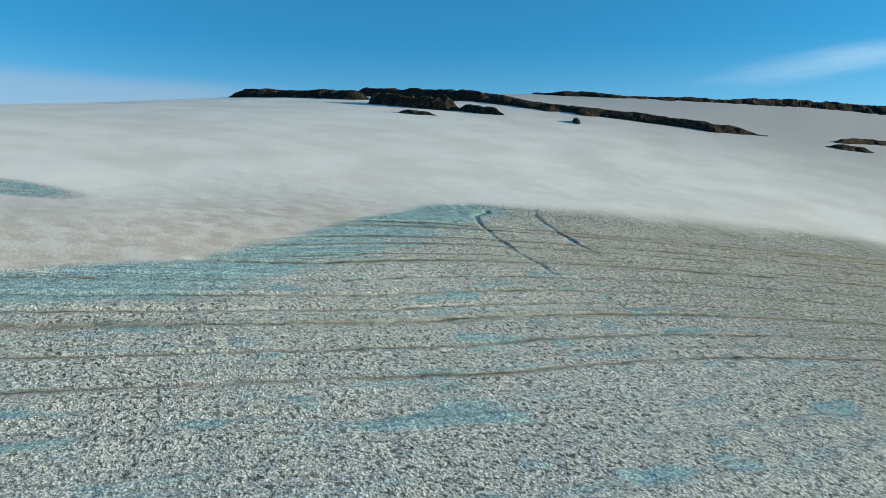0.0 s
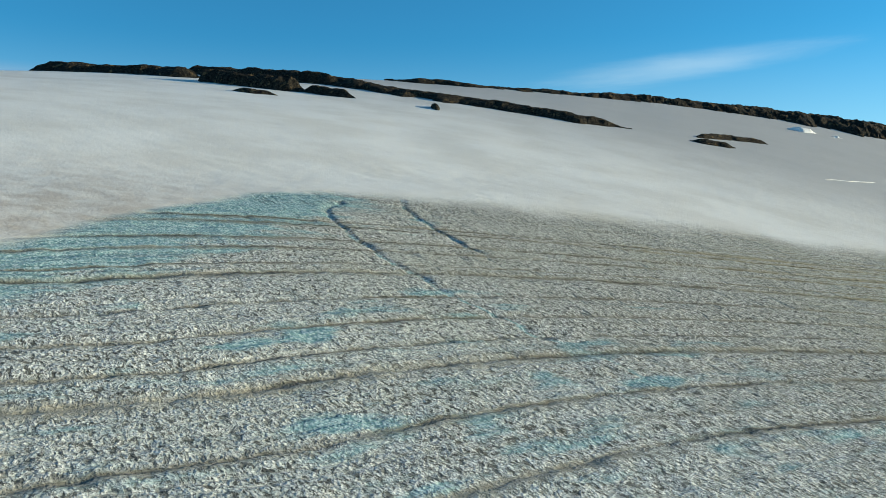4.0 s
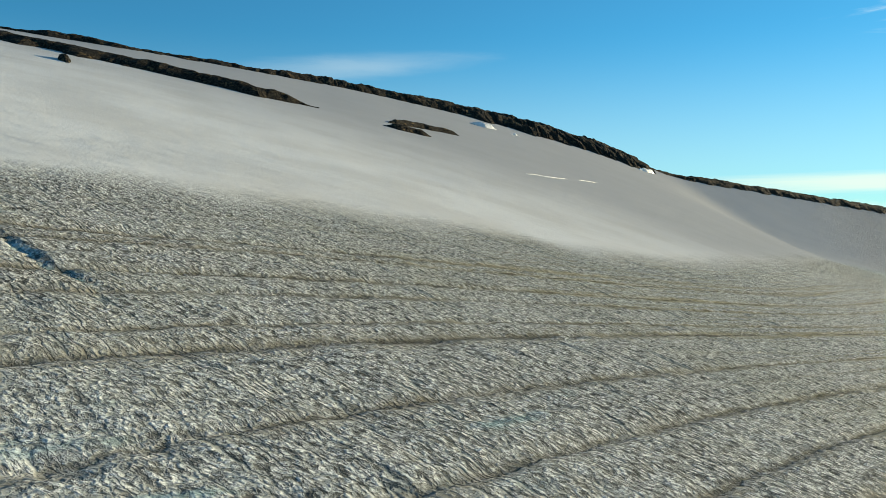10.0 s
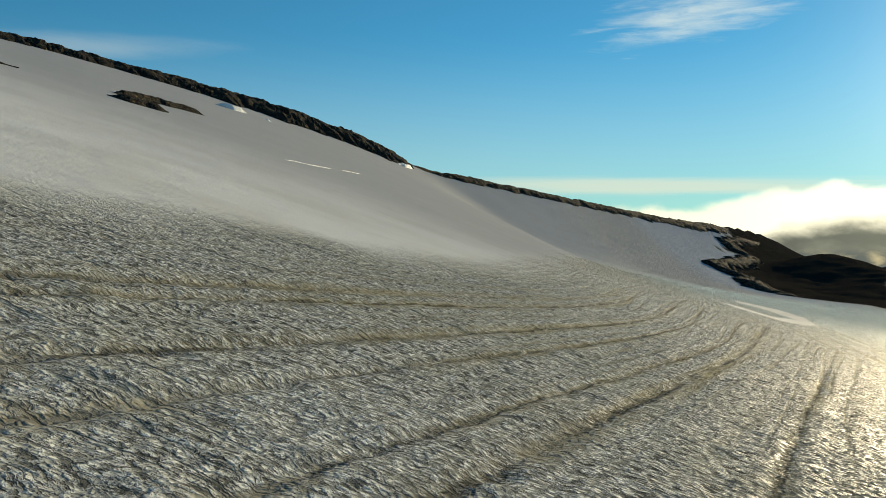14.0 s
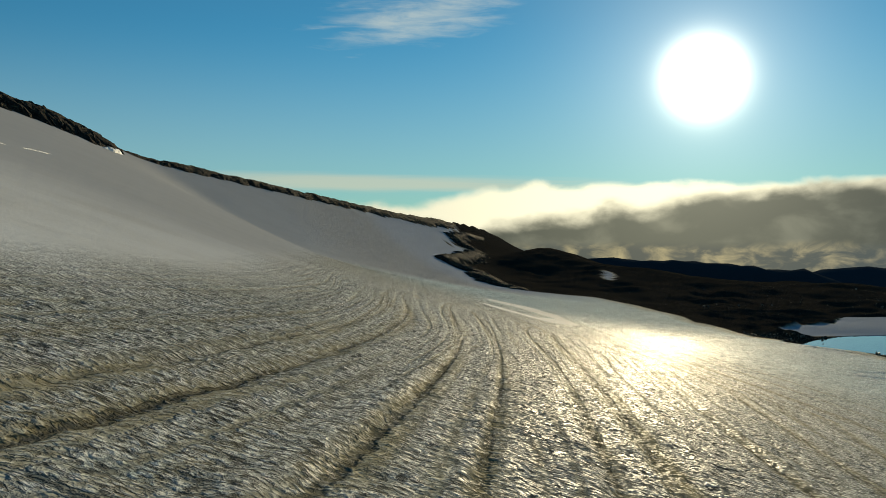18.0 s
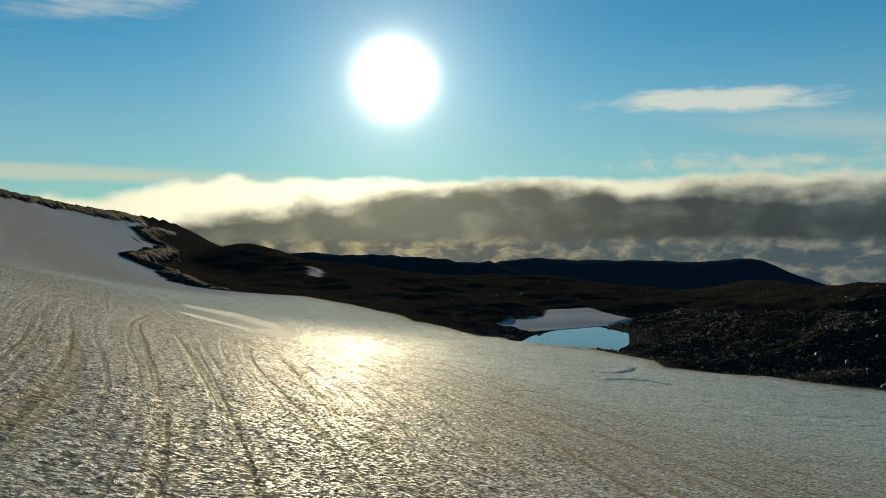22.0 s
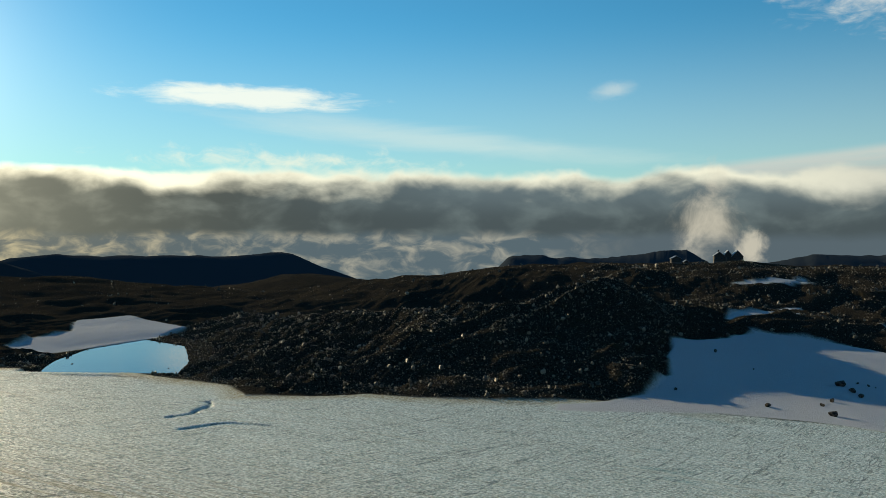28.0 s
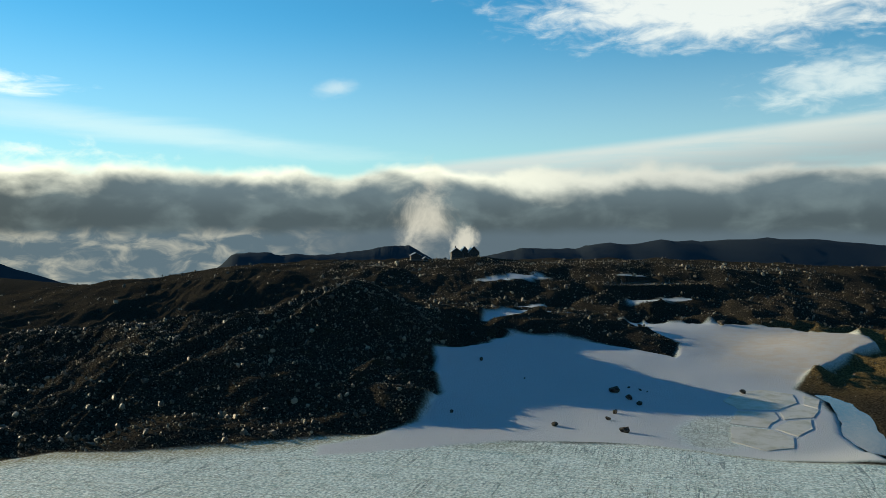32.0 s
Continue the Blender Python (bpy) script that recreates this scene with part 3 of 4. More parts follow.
    t.put(cell.inputs["Vector"], t.vm("ADD", pair(along, 0.75, across, 1.0), t.scaled(p, (0.25, 0.25, 0.25))).outputs[0])
    cell.inputs["Scale"].default_value, cell.inputs["Smoothness"].default_value = 4.2, 0.3
    knob = t.ramp(cell.outputs["Distance"], 0.75, 0.1)
    # clear wet ice lies smooth in strips and along the snow line
    wet = t.noise(pair(ph_w, 0.42, across, 0.1), 1.0, 4, 0.6)
    pool = t.ramp(t.m("ADD", blue, t.m("MULTIPLY", t.m("SUBTRACT", wet, 0.5), 2.8)), 0.45, 1.1)
    smooth = t.m("MAXIMUM", t.m("MAXIMUM", t.m("MULTIPLY", strips, 0.75), t.m("MULTIPLY", pool, 0.8)), t.m("MULTIPLY", furrow, 0.7))
    calm = t.m("SUBTRACT", 1.0, smooth)
    pits = t.m("MULTIPLY", t.m("MULTIPLY", pits, calm), t.m("SUBTRACT", 1.0, t.m("MULTIPLY", clean, 0.55)))
    # ice: bubbly white crust, pits darkened for shade and dirt, dust in the troughs
    lump = t.m("ADD", t.m("ADD", t.m("MULTIPLY", n_s, 0.5), t.m("MULTIPLY", slant, 0.3)), t.m("MULTIPLY", knob, 0.2))
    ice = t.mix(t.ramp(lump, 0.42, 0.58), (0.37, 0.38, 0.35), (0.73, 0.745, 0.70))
    ice = t.mix(t.ramp(n_l, 0.42, 0.66, 0.0, 0.3), ice, (0.47, 0.48, 0.39))
    ice = t.mix(t.m("MULTIPLY", clean, 0.9), ice, t.mix(t.ramp(n_s, 0.42, 0.58), (0.36, 0.52, 0.54), (0.78, 0.90, 0.89)))
    ice = t.mix(t.ramp(y, 5.0, -40.0, 0.0, 0.34), ice, t.mix(t.ramp(n_s, 0.35, 0.6), (0.42, 0.52, 0.53), (0.84, 0.88, 0.86)))
    ice = t.mix(t.m("MULTIPLY", pool, 0.8), ice, t.mix(t.ramp(lump, 0.38, 0.6), (0.11, 0.28, 0.31), (0.40, 0.57, 0.58)))
    ice = t.mix(t.m("MULTIPLY", t.m("MULTIPLY", furrow, round_), t.m("SUBTRACT", 0.55, t.m("MULTIPLY", clean, 0.3))), ice, t.mix(t.ramp(n_m, 0.4, 0.65), (0.33, 0.32, 0.225), (0.29, 0.245, 0.135)))
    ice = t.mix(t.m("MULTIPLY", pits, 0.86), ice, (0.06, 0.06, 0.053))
    vein = t.m("MULTIPLY", t.m("MULTIPLY", thin(t.noise(t.scaled(p, (1.0, 0.5, 1.0)), 0.3, 5, 0.6, 0.1), 0.5, 0.009), t.ramp(n_m, 0.42, 0.56)), clean)
    fleck = t.m("MULTIPLY", t.ramp(t.noise(pair(x, 1.7, y, 0.55), 1.0, 4, 0.65, 0.3), 0.44, 0.34), clean)
    ice = t.mix(t.m("MULTIPLY", fleck, 0.42), ice, (0.17, 0.21, 0.20))
    ice = t.mix(t.m("MULTIPLY", vein, 0.6), ice, (0.10, 0.15, 0.14))
    ice = t.mix(t.m("MULTIPLY", cracks, 0.7), ice, (0.09, 0.14, 0.17))
    ice = t.mix(t.m("MULTIPLY", thread, t.m("SUBTRACT", 0.6, t.m("MULTIPLY", clean, 0.4))), ice, (0.11, 0.10, 0.075))
    dust = t.m("MAXIMUM", t.m("MULTIPLY", strips, 0.72), t.m("MULTIPLY", dirt, t.ramp(n_s, 0.65, 0.35, 0.25, 0.75)))
    ice = t.mix(dust, ice, t.mix(t.m("MAXIMUM", clean, t.ramp(y, 8.0, 50.0)), (0.24, 0.22, 0.165), (0.31, 0.265, 0.145)))
    ice = t.mix(t.m("MULTIPLY", bands, 0.7), ice, (0.06, 0.055, 0.042))
    firn = t.mix(t.ramp(n_l, 0.35, 0.7), (0.76, 0.76, 0.73), (0.66, 0.65, 0.61))
    # far slope's shade and the hill's dim light put into the snow colour
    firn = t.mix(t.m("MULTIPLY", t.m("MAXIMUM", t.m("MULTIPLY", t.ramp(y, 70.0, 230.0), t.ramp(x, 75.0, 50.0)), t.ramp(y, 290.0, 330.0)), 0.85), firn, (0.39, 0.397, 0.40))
    # basin snow turned blue-grey, the blue of its shade put into the colour
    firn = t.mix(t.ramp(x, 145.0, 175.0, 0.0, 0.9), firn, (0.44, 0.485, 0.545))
    firn = t.mix(t.ramp(n_s, 0.4, 0.7, 0.0, 0.16), firn, (0.50, 0.48, 0.44))
    grime = attr(t, "grime")
    firn = t.mix(t.m("MULTIPLY", grime, t.ramp(t.noise(p, 0.3, 5, 0.65), 0.35, 0.65, 0.35, 0.9)), firn, (0.47, 0.415, 0.36))
    stone = t.mix(t.ramp(n_s, 0.35, 0.65), (0.009, 0.008, 0.007), (0.05, 0.045, 0.036))
    stone = t.mix(t.ramp(n_m, 0.52, 0.7, 0.0, 0.35), stone, (0.034, 0.029, 0.013))
    stone = t.mix(t.m("MULTIPLY", grime, 0.85), stone, t.mix(t.ramp(n_s, 0.4, 0.6), (0.05, 0.036, 0.017), (0.19, 0.135, 0.06)))
    # far stone turned blue-grey by distance: haze painted into its colour
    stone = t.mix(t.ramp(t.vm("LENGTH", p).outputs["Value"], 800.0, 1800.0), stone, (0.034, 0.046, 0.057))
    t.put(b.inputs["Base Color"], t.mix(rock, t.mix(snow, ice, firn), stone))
    # wet film on the ice, in patches, its gloss masked to place the sun's glint
    film = t.m("MULTIPLY", t.m("MULTIPLY", t.ramp(n_m, 0.36, 0.58, 0.5, 1.0), t.ramp(lump, 0.44, 0.56)), t.m("MULTIPLY", bare, t.m("SUBTRACT", 1.0, t.m("MULTIPLY", t.m("MAXIMUM", furrow, strips), 0.4))))
    # gloss put on the snow streak so it stands out towards the sun
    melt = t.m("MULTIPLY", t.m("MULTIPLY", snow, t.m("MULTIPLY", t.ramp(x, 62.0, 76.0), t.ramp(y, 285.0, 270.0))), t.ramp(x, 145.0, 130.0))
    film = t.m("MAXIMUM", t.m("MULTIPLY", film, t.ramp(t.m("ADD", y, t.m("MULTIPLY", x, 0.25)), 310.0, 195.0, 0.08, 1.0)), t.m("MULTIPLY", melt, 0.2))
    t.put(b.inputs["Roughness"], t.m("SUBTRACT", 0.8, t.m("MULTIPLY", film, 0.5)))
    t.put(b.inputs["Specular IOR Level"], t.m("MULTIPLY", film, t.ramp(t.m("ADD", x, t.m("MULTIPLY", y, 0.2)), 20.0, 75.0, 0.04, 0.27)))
    # relief in metres
    crust = t.m("MULTIPLY", t.m("MULTIPLY", bare, calm), t.m("SUBTRACT", 1.0, t.m("MULTIPLY", clean, 0.15)))
    flat = t.m("MULTIPLY", bare, t.m("SUBTRACT", 1.0, t.m("MULTIPLY", clean, 0.6)))
    firm = t.m("MAXIMUM", t.m("MULTIPLY", snow, t.m("ADD", 0.14, t.m("MULTIPLY", clean, 0.45))), rock)
    n_s, grain, knob, lines, swell = (t.m("SUBTRACT", v, 0.5) for v in (n_s, grain, knob, lines, swell))
    relief(t, b, ((t.m("MULTIPLY", n_s, t.m("MAXIMUM", t.m("MULTIPLY", crust, 0.55), firm)), 0.56), (t.m("MULTIPLY", grain, t.m("MULTIPLY", crust, t.m("ADD", 1.0, clean))), 0.12), (t.m("MULTIPLY", knob, crust), 0.06), (t.m("MULTIPLY", pits, bare), -0.12),
                  (t.m("MULTIPLY", lines, flat), 0.3), (t.m("MULTIPLY", swell, t.m("MULTIPLY", flat, t.m("SUBTRACT", 1.0, t.m("MULTIPLY", east, 0.6)))), 0.5), (t.m("MULTIPLY", furrow, flat), -0.13), (t.m("MULTIPLY", cracks, bare), -0.14),
                  (bands, -0.2), (t.m("MULTIPLY", vein, bare), -0.08), (t.m("MULTIPLY", fleck, bare), -0.09), (t.m("MULTIPLY", knob, t.m("MULTIPLY", snow, clean)), 0.16)), 1.0)
    return m


def rock_material(name, dark, light, rust, lit_specks=0.0, gloss=0.05):
    m, t, b, p = material(name, 0.9 - 0.9 * gloss, gloss)
    n_m, n_s = t.noise(p, 0.4, 5, 0.6), t.noise(p, 1.6, 6, 0.7)
    c = t.mix(t.ramp(n_s, 0.35, 0.68), dark, light)
    c = t.mix(t.ramp(n_m, 0.57, 0.66, 0.0, 0.75), c, rust)
    if lit_specks:
        own = t.add("ShaderNodeNewGeometry").outputs["Random Per Island"]
        # some stones lightened, sunlit facets put into their colour
        c = t.mix(t.ramp(own, 0.6, 1.0, 0.0, lit_specks), c, (0.36, 0.30, 0.21))
    t.put(b.inputs["Base Color"], c)
    relief(t, b, ((n_s, 1.0), (n_m, 1.5)), 0.9 if not lit_specks else 0.25)
    return m


MAT_GROUND = ground_material()
MAT_CRAG = rock_material("dark_crag_rock", (0.006, 0.006, 0.006), (0.075, 0.066, 0.05), (0.22, 0.15, 0.075))
MAT_BOULDER = rock_material("grey_boulder_rock", (0.022, 0.019, 0.014), (0.13, 0.108, 0.075), (0.09, 0.07, 0.036), 0.7, 0.4)
MAT_RUBBLE = rock_material("dark_rubble", (0.03, 0.028, 0.025), (0.16, 0.145, 0.125), (0.07, 0.062, 0.03))


def water_material():
    m, t, b, p = material("melt_water", 0.04, 0.6)
    b.inputs["Base Color"].default_value = (0.012, 0.035, 0.05, 1)
    relief(t, b, ((t.noise(p, 1.4, 3), 1.0),), 0.012)
    return m


MAT_WATER = water_material()
# ---- ground ----
def sheet(name, xs, ys, z, mat, attrs=()):
    X, Y = np.meshgrid(xs, ys, indexing="ij")
    nx, ny = X.shape
    me = bpy.data.meshes.new(name)
    me.vertices.add(nx * ny)
    me.vertices.foreach_set("co", np.stack([X, Y, z], -1).astype(np.float32).ravel())
    i = np.arange(nx * ny).reshape(nx, ny)
    quads = np.stack([i[:-1, :-1], i[1:, :-1], i[1:, 1:], i[:-1, 1:]], -1).reshape(-1, 4)
    me.loops.add(quads.size)
    me.loops.foreach_set("vertex_index", quads.astype(np.int32).ravel())
    me.polygons.add(len(quads))
    me.polygons.foreach_set("loop_start", np.arange(0, quads.size, 4, dtype=np.int32))
    me.update(calc_edges=True)
    me.polygons.foreach_set("use_smooth", np.ones(len(quads), bool))
    for key, val in attrs:
        a = me.attributes.new(key, "FLOAT", "POINT")
        a.data.foreach_set("value", val.astype(np.float32).ravel())
    me.materials.append(mat)
    return new(name, me)


def axis2(parts, far_lo, far_hi, grow):
    """Even spacing over each part (from, to, gap), wider and wider outside."""
    mid = np.concatenate([np.arange(lo, hi, gap) for lo, hi, gap in parts])
    up, s = [mid[-1]], parts[-1][2]
    while up[-1] < far_hi:
        s *= grow
        up.append(up[-1] + s)
    dn, s = [mid[0]], parts[0][2]
    while dn[-1] > far_lo:
        s *= grow
        dn.append(dn[-1] - s)
    return np.array(dn[:0:-1] + list(mid) + up[1:])


GX = axis2(((-55, 62, 0.34), (62, 122, 0.75), (122, 205, 0.55), (205, 262, 0.75)), -4300, 4300, 1.035)
GY = axis2(((-70, -40, 0.45), (-40, 112, 0.34), (112, 136, 0.7), (136, 192, 0.4), (192, 262, 0.75)), -4300, 4300, 1.035)
XX, YY = np.meshgrid(GX, GY, indexing="ij")
Z4 = zones(XX, YY)
ground = sheet("ground", GX, GY, height(XX, YY, Z4), MAT_GROUND, (("snow", Z4[0]), ("rock", Z4[1]), ("blue", Z4[2]), ("dirt", Z4[3]), ("flow", flow(XX, YY)), ("clean", step(55, 120, XX)), ("grime", step(-50, -4, XX - np.interp(YY, TOE_Y, TOE_X)) * step(4, -40, YY) * step(150, 100, XX) + oval(XX, YY, 238, -8, 44, 36, 0, 0.6))))
tagged(ground, "grey dusty glacier ice under a smooth snow slope", "ground", kind="structure")
# ---- helpers for things ----
def part(name, bm, mat, parent=None, label="", smooth=False):
    me = bpy.data.meshes.new(name)
    bm.to_mesh(me)
    bm.free()
    me.materials.append(mat)
    if smooth:
        me.polygons.foreach_set("use_smooth", np.ones(len(me.polygons), bool))
    ob = new(name, me)
    if parent is not None:
        ob.parent = parent
    return tagged(ob, label)


def gz(x, y):
    return float(height(np.array(float(x)), np.array(float(y))))


# ---- crags standing out of the snow ----
def crag(name, spine, high, label, seed, gap=1.6, mat=None, lip=0.0, category="rock outcrop", group="crags on the snow hill"):
    """A broken band of rock along a spine of (x, y, half width) and, where it varies, a share of the height."""
    pts = np.array([(*p, 1.0)[:4] for p in spine], float)
    seg = np.concatenate([[0], np.cumsum(np.hypot(*np.diff(pts[:, :2], axis=0).T))])
    u = np.arange(0, seg[-1] + gap, gap)
    cx, cy, hw = (np.interp(u, seg, pts[:, k]) for k in range(3))
    tx, ty = np.gradient(cx), np.gradient(cy)
    ln = np.hypot(tx, ty)
    tx, ty = tx / ln, ty / ln
    hw = hw * (0.75 + 0.9 * np.abs(fbm(u / 14, 0 * u, seed, 3)) + 0.3 * vnoise(u / 5, 0 * u, seed + 5))
    taper = np.minimum(1, np.minimum(u, seg[-1] - u + 0.01) / max(4.0, 0.1 * seg[-1]))
    hw = hw * np.sqrt(np.clip(taper, 0.02, 1))
    taper = taper * np.interp(u, seg, pts[:, 3])
    rows = int(np.clip(2 * np.max(hw) / gap, 8, 34))
    v = np.linspace(-1.25, 1.25, rows)
    U, V = np.meshgrid(np.arange(len(u)), v, indexing="ij")
    jit = 0.35 * gap
    X = cx[U] - ty[U] * V * hw[U] + jit * vnoise(U * 1.7, V * 9, seed + 1)
    Y = cy[U] + tx[U] * V * hw[U] + jit * vnoise(U * 1.3, V * 8, seed + 2)
    prof = np.clip(1 - np.abs(V) ** 2.2, -0.35, 1)
    big = 0.75 + 0.4 * fbm(X / 16, Y / 16, seed + 3, 3)
    crack = np.abs(fbm(X / 5, Y / 5, seed + 4, 3)) * 0.9
    Z = ground_z(X, Y) + lip + high * prof * np.clip(big + 0.35 - crack * 0.35, 0.06, 1.5) * np.clip(taper, 0.15, 1.3)[U] + min(0.14 * high, 0.6) * (1 - 2 * np.abs(vnoise(X / 9, Y / 9, seed + 8))) + min(0.16 * high, 0.6) * vnoise(X / 1.5, Y / 1.5, seed + 6) - 0.12 * high - 1.3 * high * np.clip(1.2 * vnoise(X / 7, Y / 3.2, seed + 9) + 0.5 * vnoise(X / 2.2, Y / 1.6, seed + 10) + 0.75 * np.abs(V) - 0.5, 0, 1) - np.where(np.abs(V) > 1.02, 1.5, 0)
    n, k = U.shape
    i = np.arange(n * k).reshape(n, k)
    quads = np.stack([i[:-1, :-1], i[1:, :-1], i[1:, 1:], i[:-1, 1:]], -1).reshape(-1, 4)
    me = bpy.data.meshes.new(name)
    me.from_pydata(np.stack([X, Y, Z], -1).reshape(-1, 3).tolist(), [], quads.tolist())
    me.materials.append(mat or MAT_CRAG)
    return tagged(new(name, me), label, category, group)


CREST = ((-20, 486, 5, 0.2), (-27, 478, 14, 0.7), (-36, 478, 20, 1.0), (-60, 456, 24, 1.25), (-85, 420, 21, 1.25), (-107, 394, 17, 0.95), (-130, 366, 13, 0.75), (-158, 326, 9, 0.75), (-176, 286, 7, 0.4), (-205, 240, 7, 0.25), (-240, 206, 6, 0.6))
summit = tagged(new("summit_crag"), "dark broken rock band along the crest of the snow hill", "rock outcrop", "crags on the snow hill")
for lo, hi in ((0, 4), (2, 6), (4, 8), (6, 11)):
    band = crag("rock_band", CREST[lo:hi], 4.8, "", 101 + lo, 1.3, category="", group="")
    band.parent = summit
crag("crag", ((-241, 170, 8), (-222, 160, 10), (-203, 155, 10), (-178, 159, 9), (-158, 168, 9), (-138, 178, 7), (-120, 186.5, 6), (-107, 203, 3)), 2.6, "dark lichen-stained rock rib sloping down through snow", 111, 1.2)
crag("crag", ((-222, 94, 5), (-205, 99, 7), (-192, 107, 6), (-184, 112, 3)), 4.0, "low dark rock rib surrounded by snow", 121, 1.0)
crag("crag", ((-182, 80, 2), (-175, 84, 3), (-168, 89, 2)), 1.8, "small flat dark rock in the snow", 131, 0.7)
crag("crag", ((-186, 112, 2.5), (-177, 116, 3.5), (-167, 120, 2.5)), 2.2, "small flat dark rock in the snow", 141, 0.7)
crag("crag", ((-149, 139, 1.5), (-146, 137, 2.2), (-141, 133, 1.5)), 1.8, "small flat dark rock in the snow", 151, 0.7)
crag("crag", ((-92, 226, 1.8), (-90, 240, 3), (-84, 254, 2.5), (-78, 263, 1.8)), 1.5, "low curved dark rock showing through snow", 161, 0.8)
crag("crag", ((-88, 211, 2), (-82, 216, 3), (-76, 223, 2.5)), 1.6, "low dark rock showing through snow", 171, 0.8)
crag("crag", ((-310, 70, 6), (-292, 82, 8), (-262, 98, 7), (-240, 106, 4)), 3.5, "dark misty rock rib near the crest", 181, 1.8)
crag("crag", ((-278, 120, 7), (-246, 132, 7), (-225, 142, 6), (-206, 152, 4)), 4.0, "dark rock rib near the crest", 191, 1.5)
crag("ridge_crag", ((-24, 488, 4), (0, 512, 5), (41, 558, 5), (88, 612, 6), (143, 675, 7), (208, 748, 9), (262, 806, 13), (300, 850, 16)), 2.6, "dark rock crest along the far descending ridge", 201, 1.4)

crag("crag", ((330, 842, 9), (300, 808, 11), (268, 760, 10), (278, 722, 9), (246, 664, 11), (212, 610, 9), (192, 584, 7), (206, 540, 9), (190, 504, 8), (184, 455, 8), (186, 420, 7)), 3.2, "dark jagged rock edge between snow slope and moraine", 211, 1.5)

# bright broken lips of snow cracks
MAT_FIRN, _t, _b, _p = material("clean_firn", 0.6, 0.2)
_b.inputs["Base Color"].default_value = (0.82, 0.82, 0.80, 1)
relief(_t, _b, ((_t.noise(_p, 1.5, 4), 1.0),), 0.15)
for k, (sp, hgt) in enumerate(((((-40, 204, 0.06), (-38.6, 211, 0.14), (-36.4, 217, 0.09), (-34.5, 227, 0.12), (-33, 236, 0.05)), 0.13), (((-31.2, 249, 0.05), (-29, 258, 0.1), (-27, 266, 0.05)), 0.1), (((-96, 340, 0.8), (-90, 344, 1.5), (-86, 352, 1.2)), 1.8), (((-80, 356, 0.6), (-76, 362, 0.8)), 1.2), (((-26, 452, 1.0), (-22, 458, 1.4), (-18, 470, 1.0)), 1.6))):
    crag("snow_lip", sp, hgt, "bright white broken edge of a snow crack", 301 + 7 * k, 0.6, MAT_FIRN, 0.12, "snow crack")

# ---- boulders ----
def boulder_mesh(seed, sub, flat):
    bm = bmesh.new()
    bmesh.ops.create_icosphere(bm, subdivisions=sub, radius=1.0)
    rng = random.Random(seed)
    cuts = [(Vector((rng.uniform(-1, 1), rng.uniform(-1, 1), rng.uniform(-0.4, 1))).normalized(), rng.uniform(0.34, 0.7)) for _ in range(15)]
    st = (rng.uniform(0.8, 1.3), rng.uniform(0.7, 1.0), flat * rng.uniform(0.75, 1.1))
    for v in bm.verts:
        c = v.co
        for n, d in cuts:
            e = c.dot(n) - d
            if e > 0:
                c = c - n * e
        c = c * (1 + 0.05 * noise.noise(c * 2.3 + Vector((seed, 0, 0))))
        v.co = Vector((c.x * st[0], c.y * st[1], c.z * st[2]))
    me = bpy.data.meshes.new("boulder")
    bm.to_mesh(me)
    bm.free()
    me.materials.append(MAT_BOULDER)
    return me


BOULDERS = [boulder_mesh(k, 3, 0.75) for k in range(7)]
DARK = [boulder_mesh(20 + k, 3, 0.62) for k in range(5)]
for _m in DARK:
    _m.materials[0] = MAT_RUBBLE


def boulder(x, y, r, k, label, group, sink=0.25, squash=1.0):
    ob = new("boulder", DARK[k % 5])
    r = 0.8 * r
    ob.location, ob.rotation_euler, ob.scale = (x, y, gz(x, y) + r * (0.75 * squash - sink)), (0, 0, 2.4 * k), (r, r, r * squash)
    return tagged(ob, label, "boulder", group)


for k, (x, y, r) in enumerate(((205, 59, 1.5), (200, 58, 1.35), (196, 57.3, 1.05), (190, 63, 0.95), (186, 65, 0.7), (178, 64.5, 1.2), (205, 36, 1.25), (182, 74, 0.95), (188, 89, 0.7), (224, 81, 0.9), (283, 9, 2.0), (207, 54, 0.6), (209, 55.5, 0.5), (206, 53, 0.35), (213, 74, 0.4))):
    boulder(x, y, r, k, "dark angular boulder lying on the snow basin", "boulders on the snow")

rng = random.Random(7)
SCREE = []
while len(SCREE) < 52000:
    pick = rng.random()
    if pick < 0.5:
        x, y = rng.uniform(165, 270), rng.uniform(88, 235)
    elif pick < 0.78:
        x, y = rng.uniform(205, 430), rng.uniform(-70, 130)
    else:
        x, y = rng.uniform(200, 560), rng.uniform(-190, 420)
    SCREE.append((x, y, rng.paretovariate(2.6)))
_xy = np.array([(a, b) for a, b, _ in SCREE])
_z4 = zones(_xy[:, 0], _xy[:, 1])
_ok, _zz = _z4[1] > 0.75, height(_xy[:, 0], _xy[:, 1], _z4)
near_left = 270
bm_verts, bm_faces = [], []
small = [boulder_mesh(40 + k, 1, 0.8) for k in range(6)]
cubes = [(np.array([v.co[:] for v in me.vertices]), [tuple(p.vertices) for p in me.polygons]) for me in small]
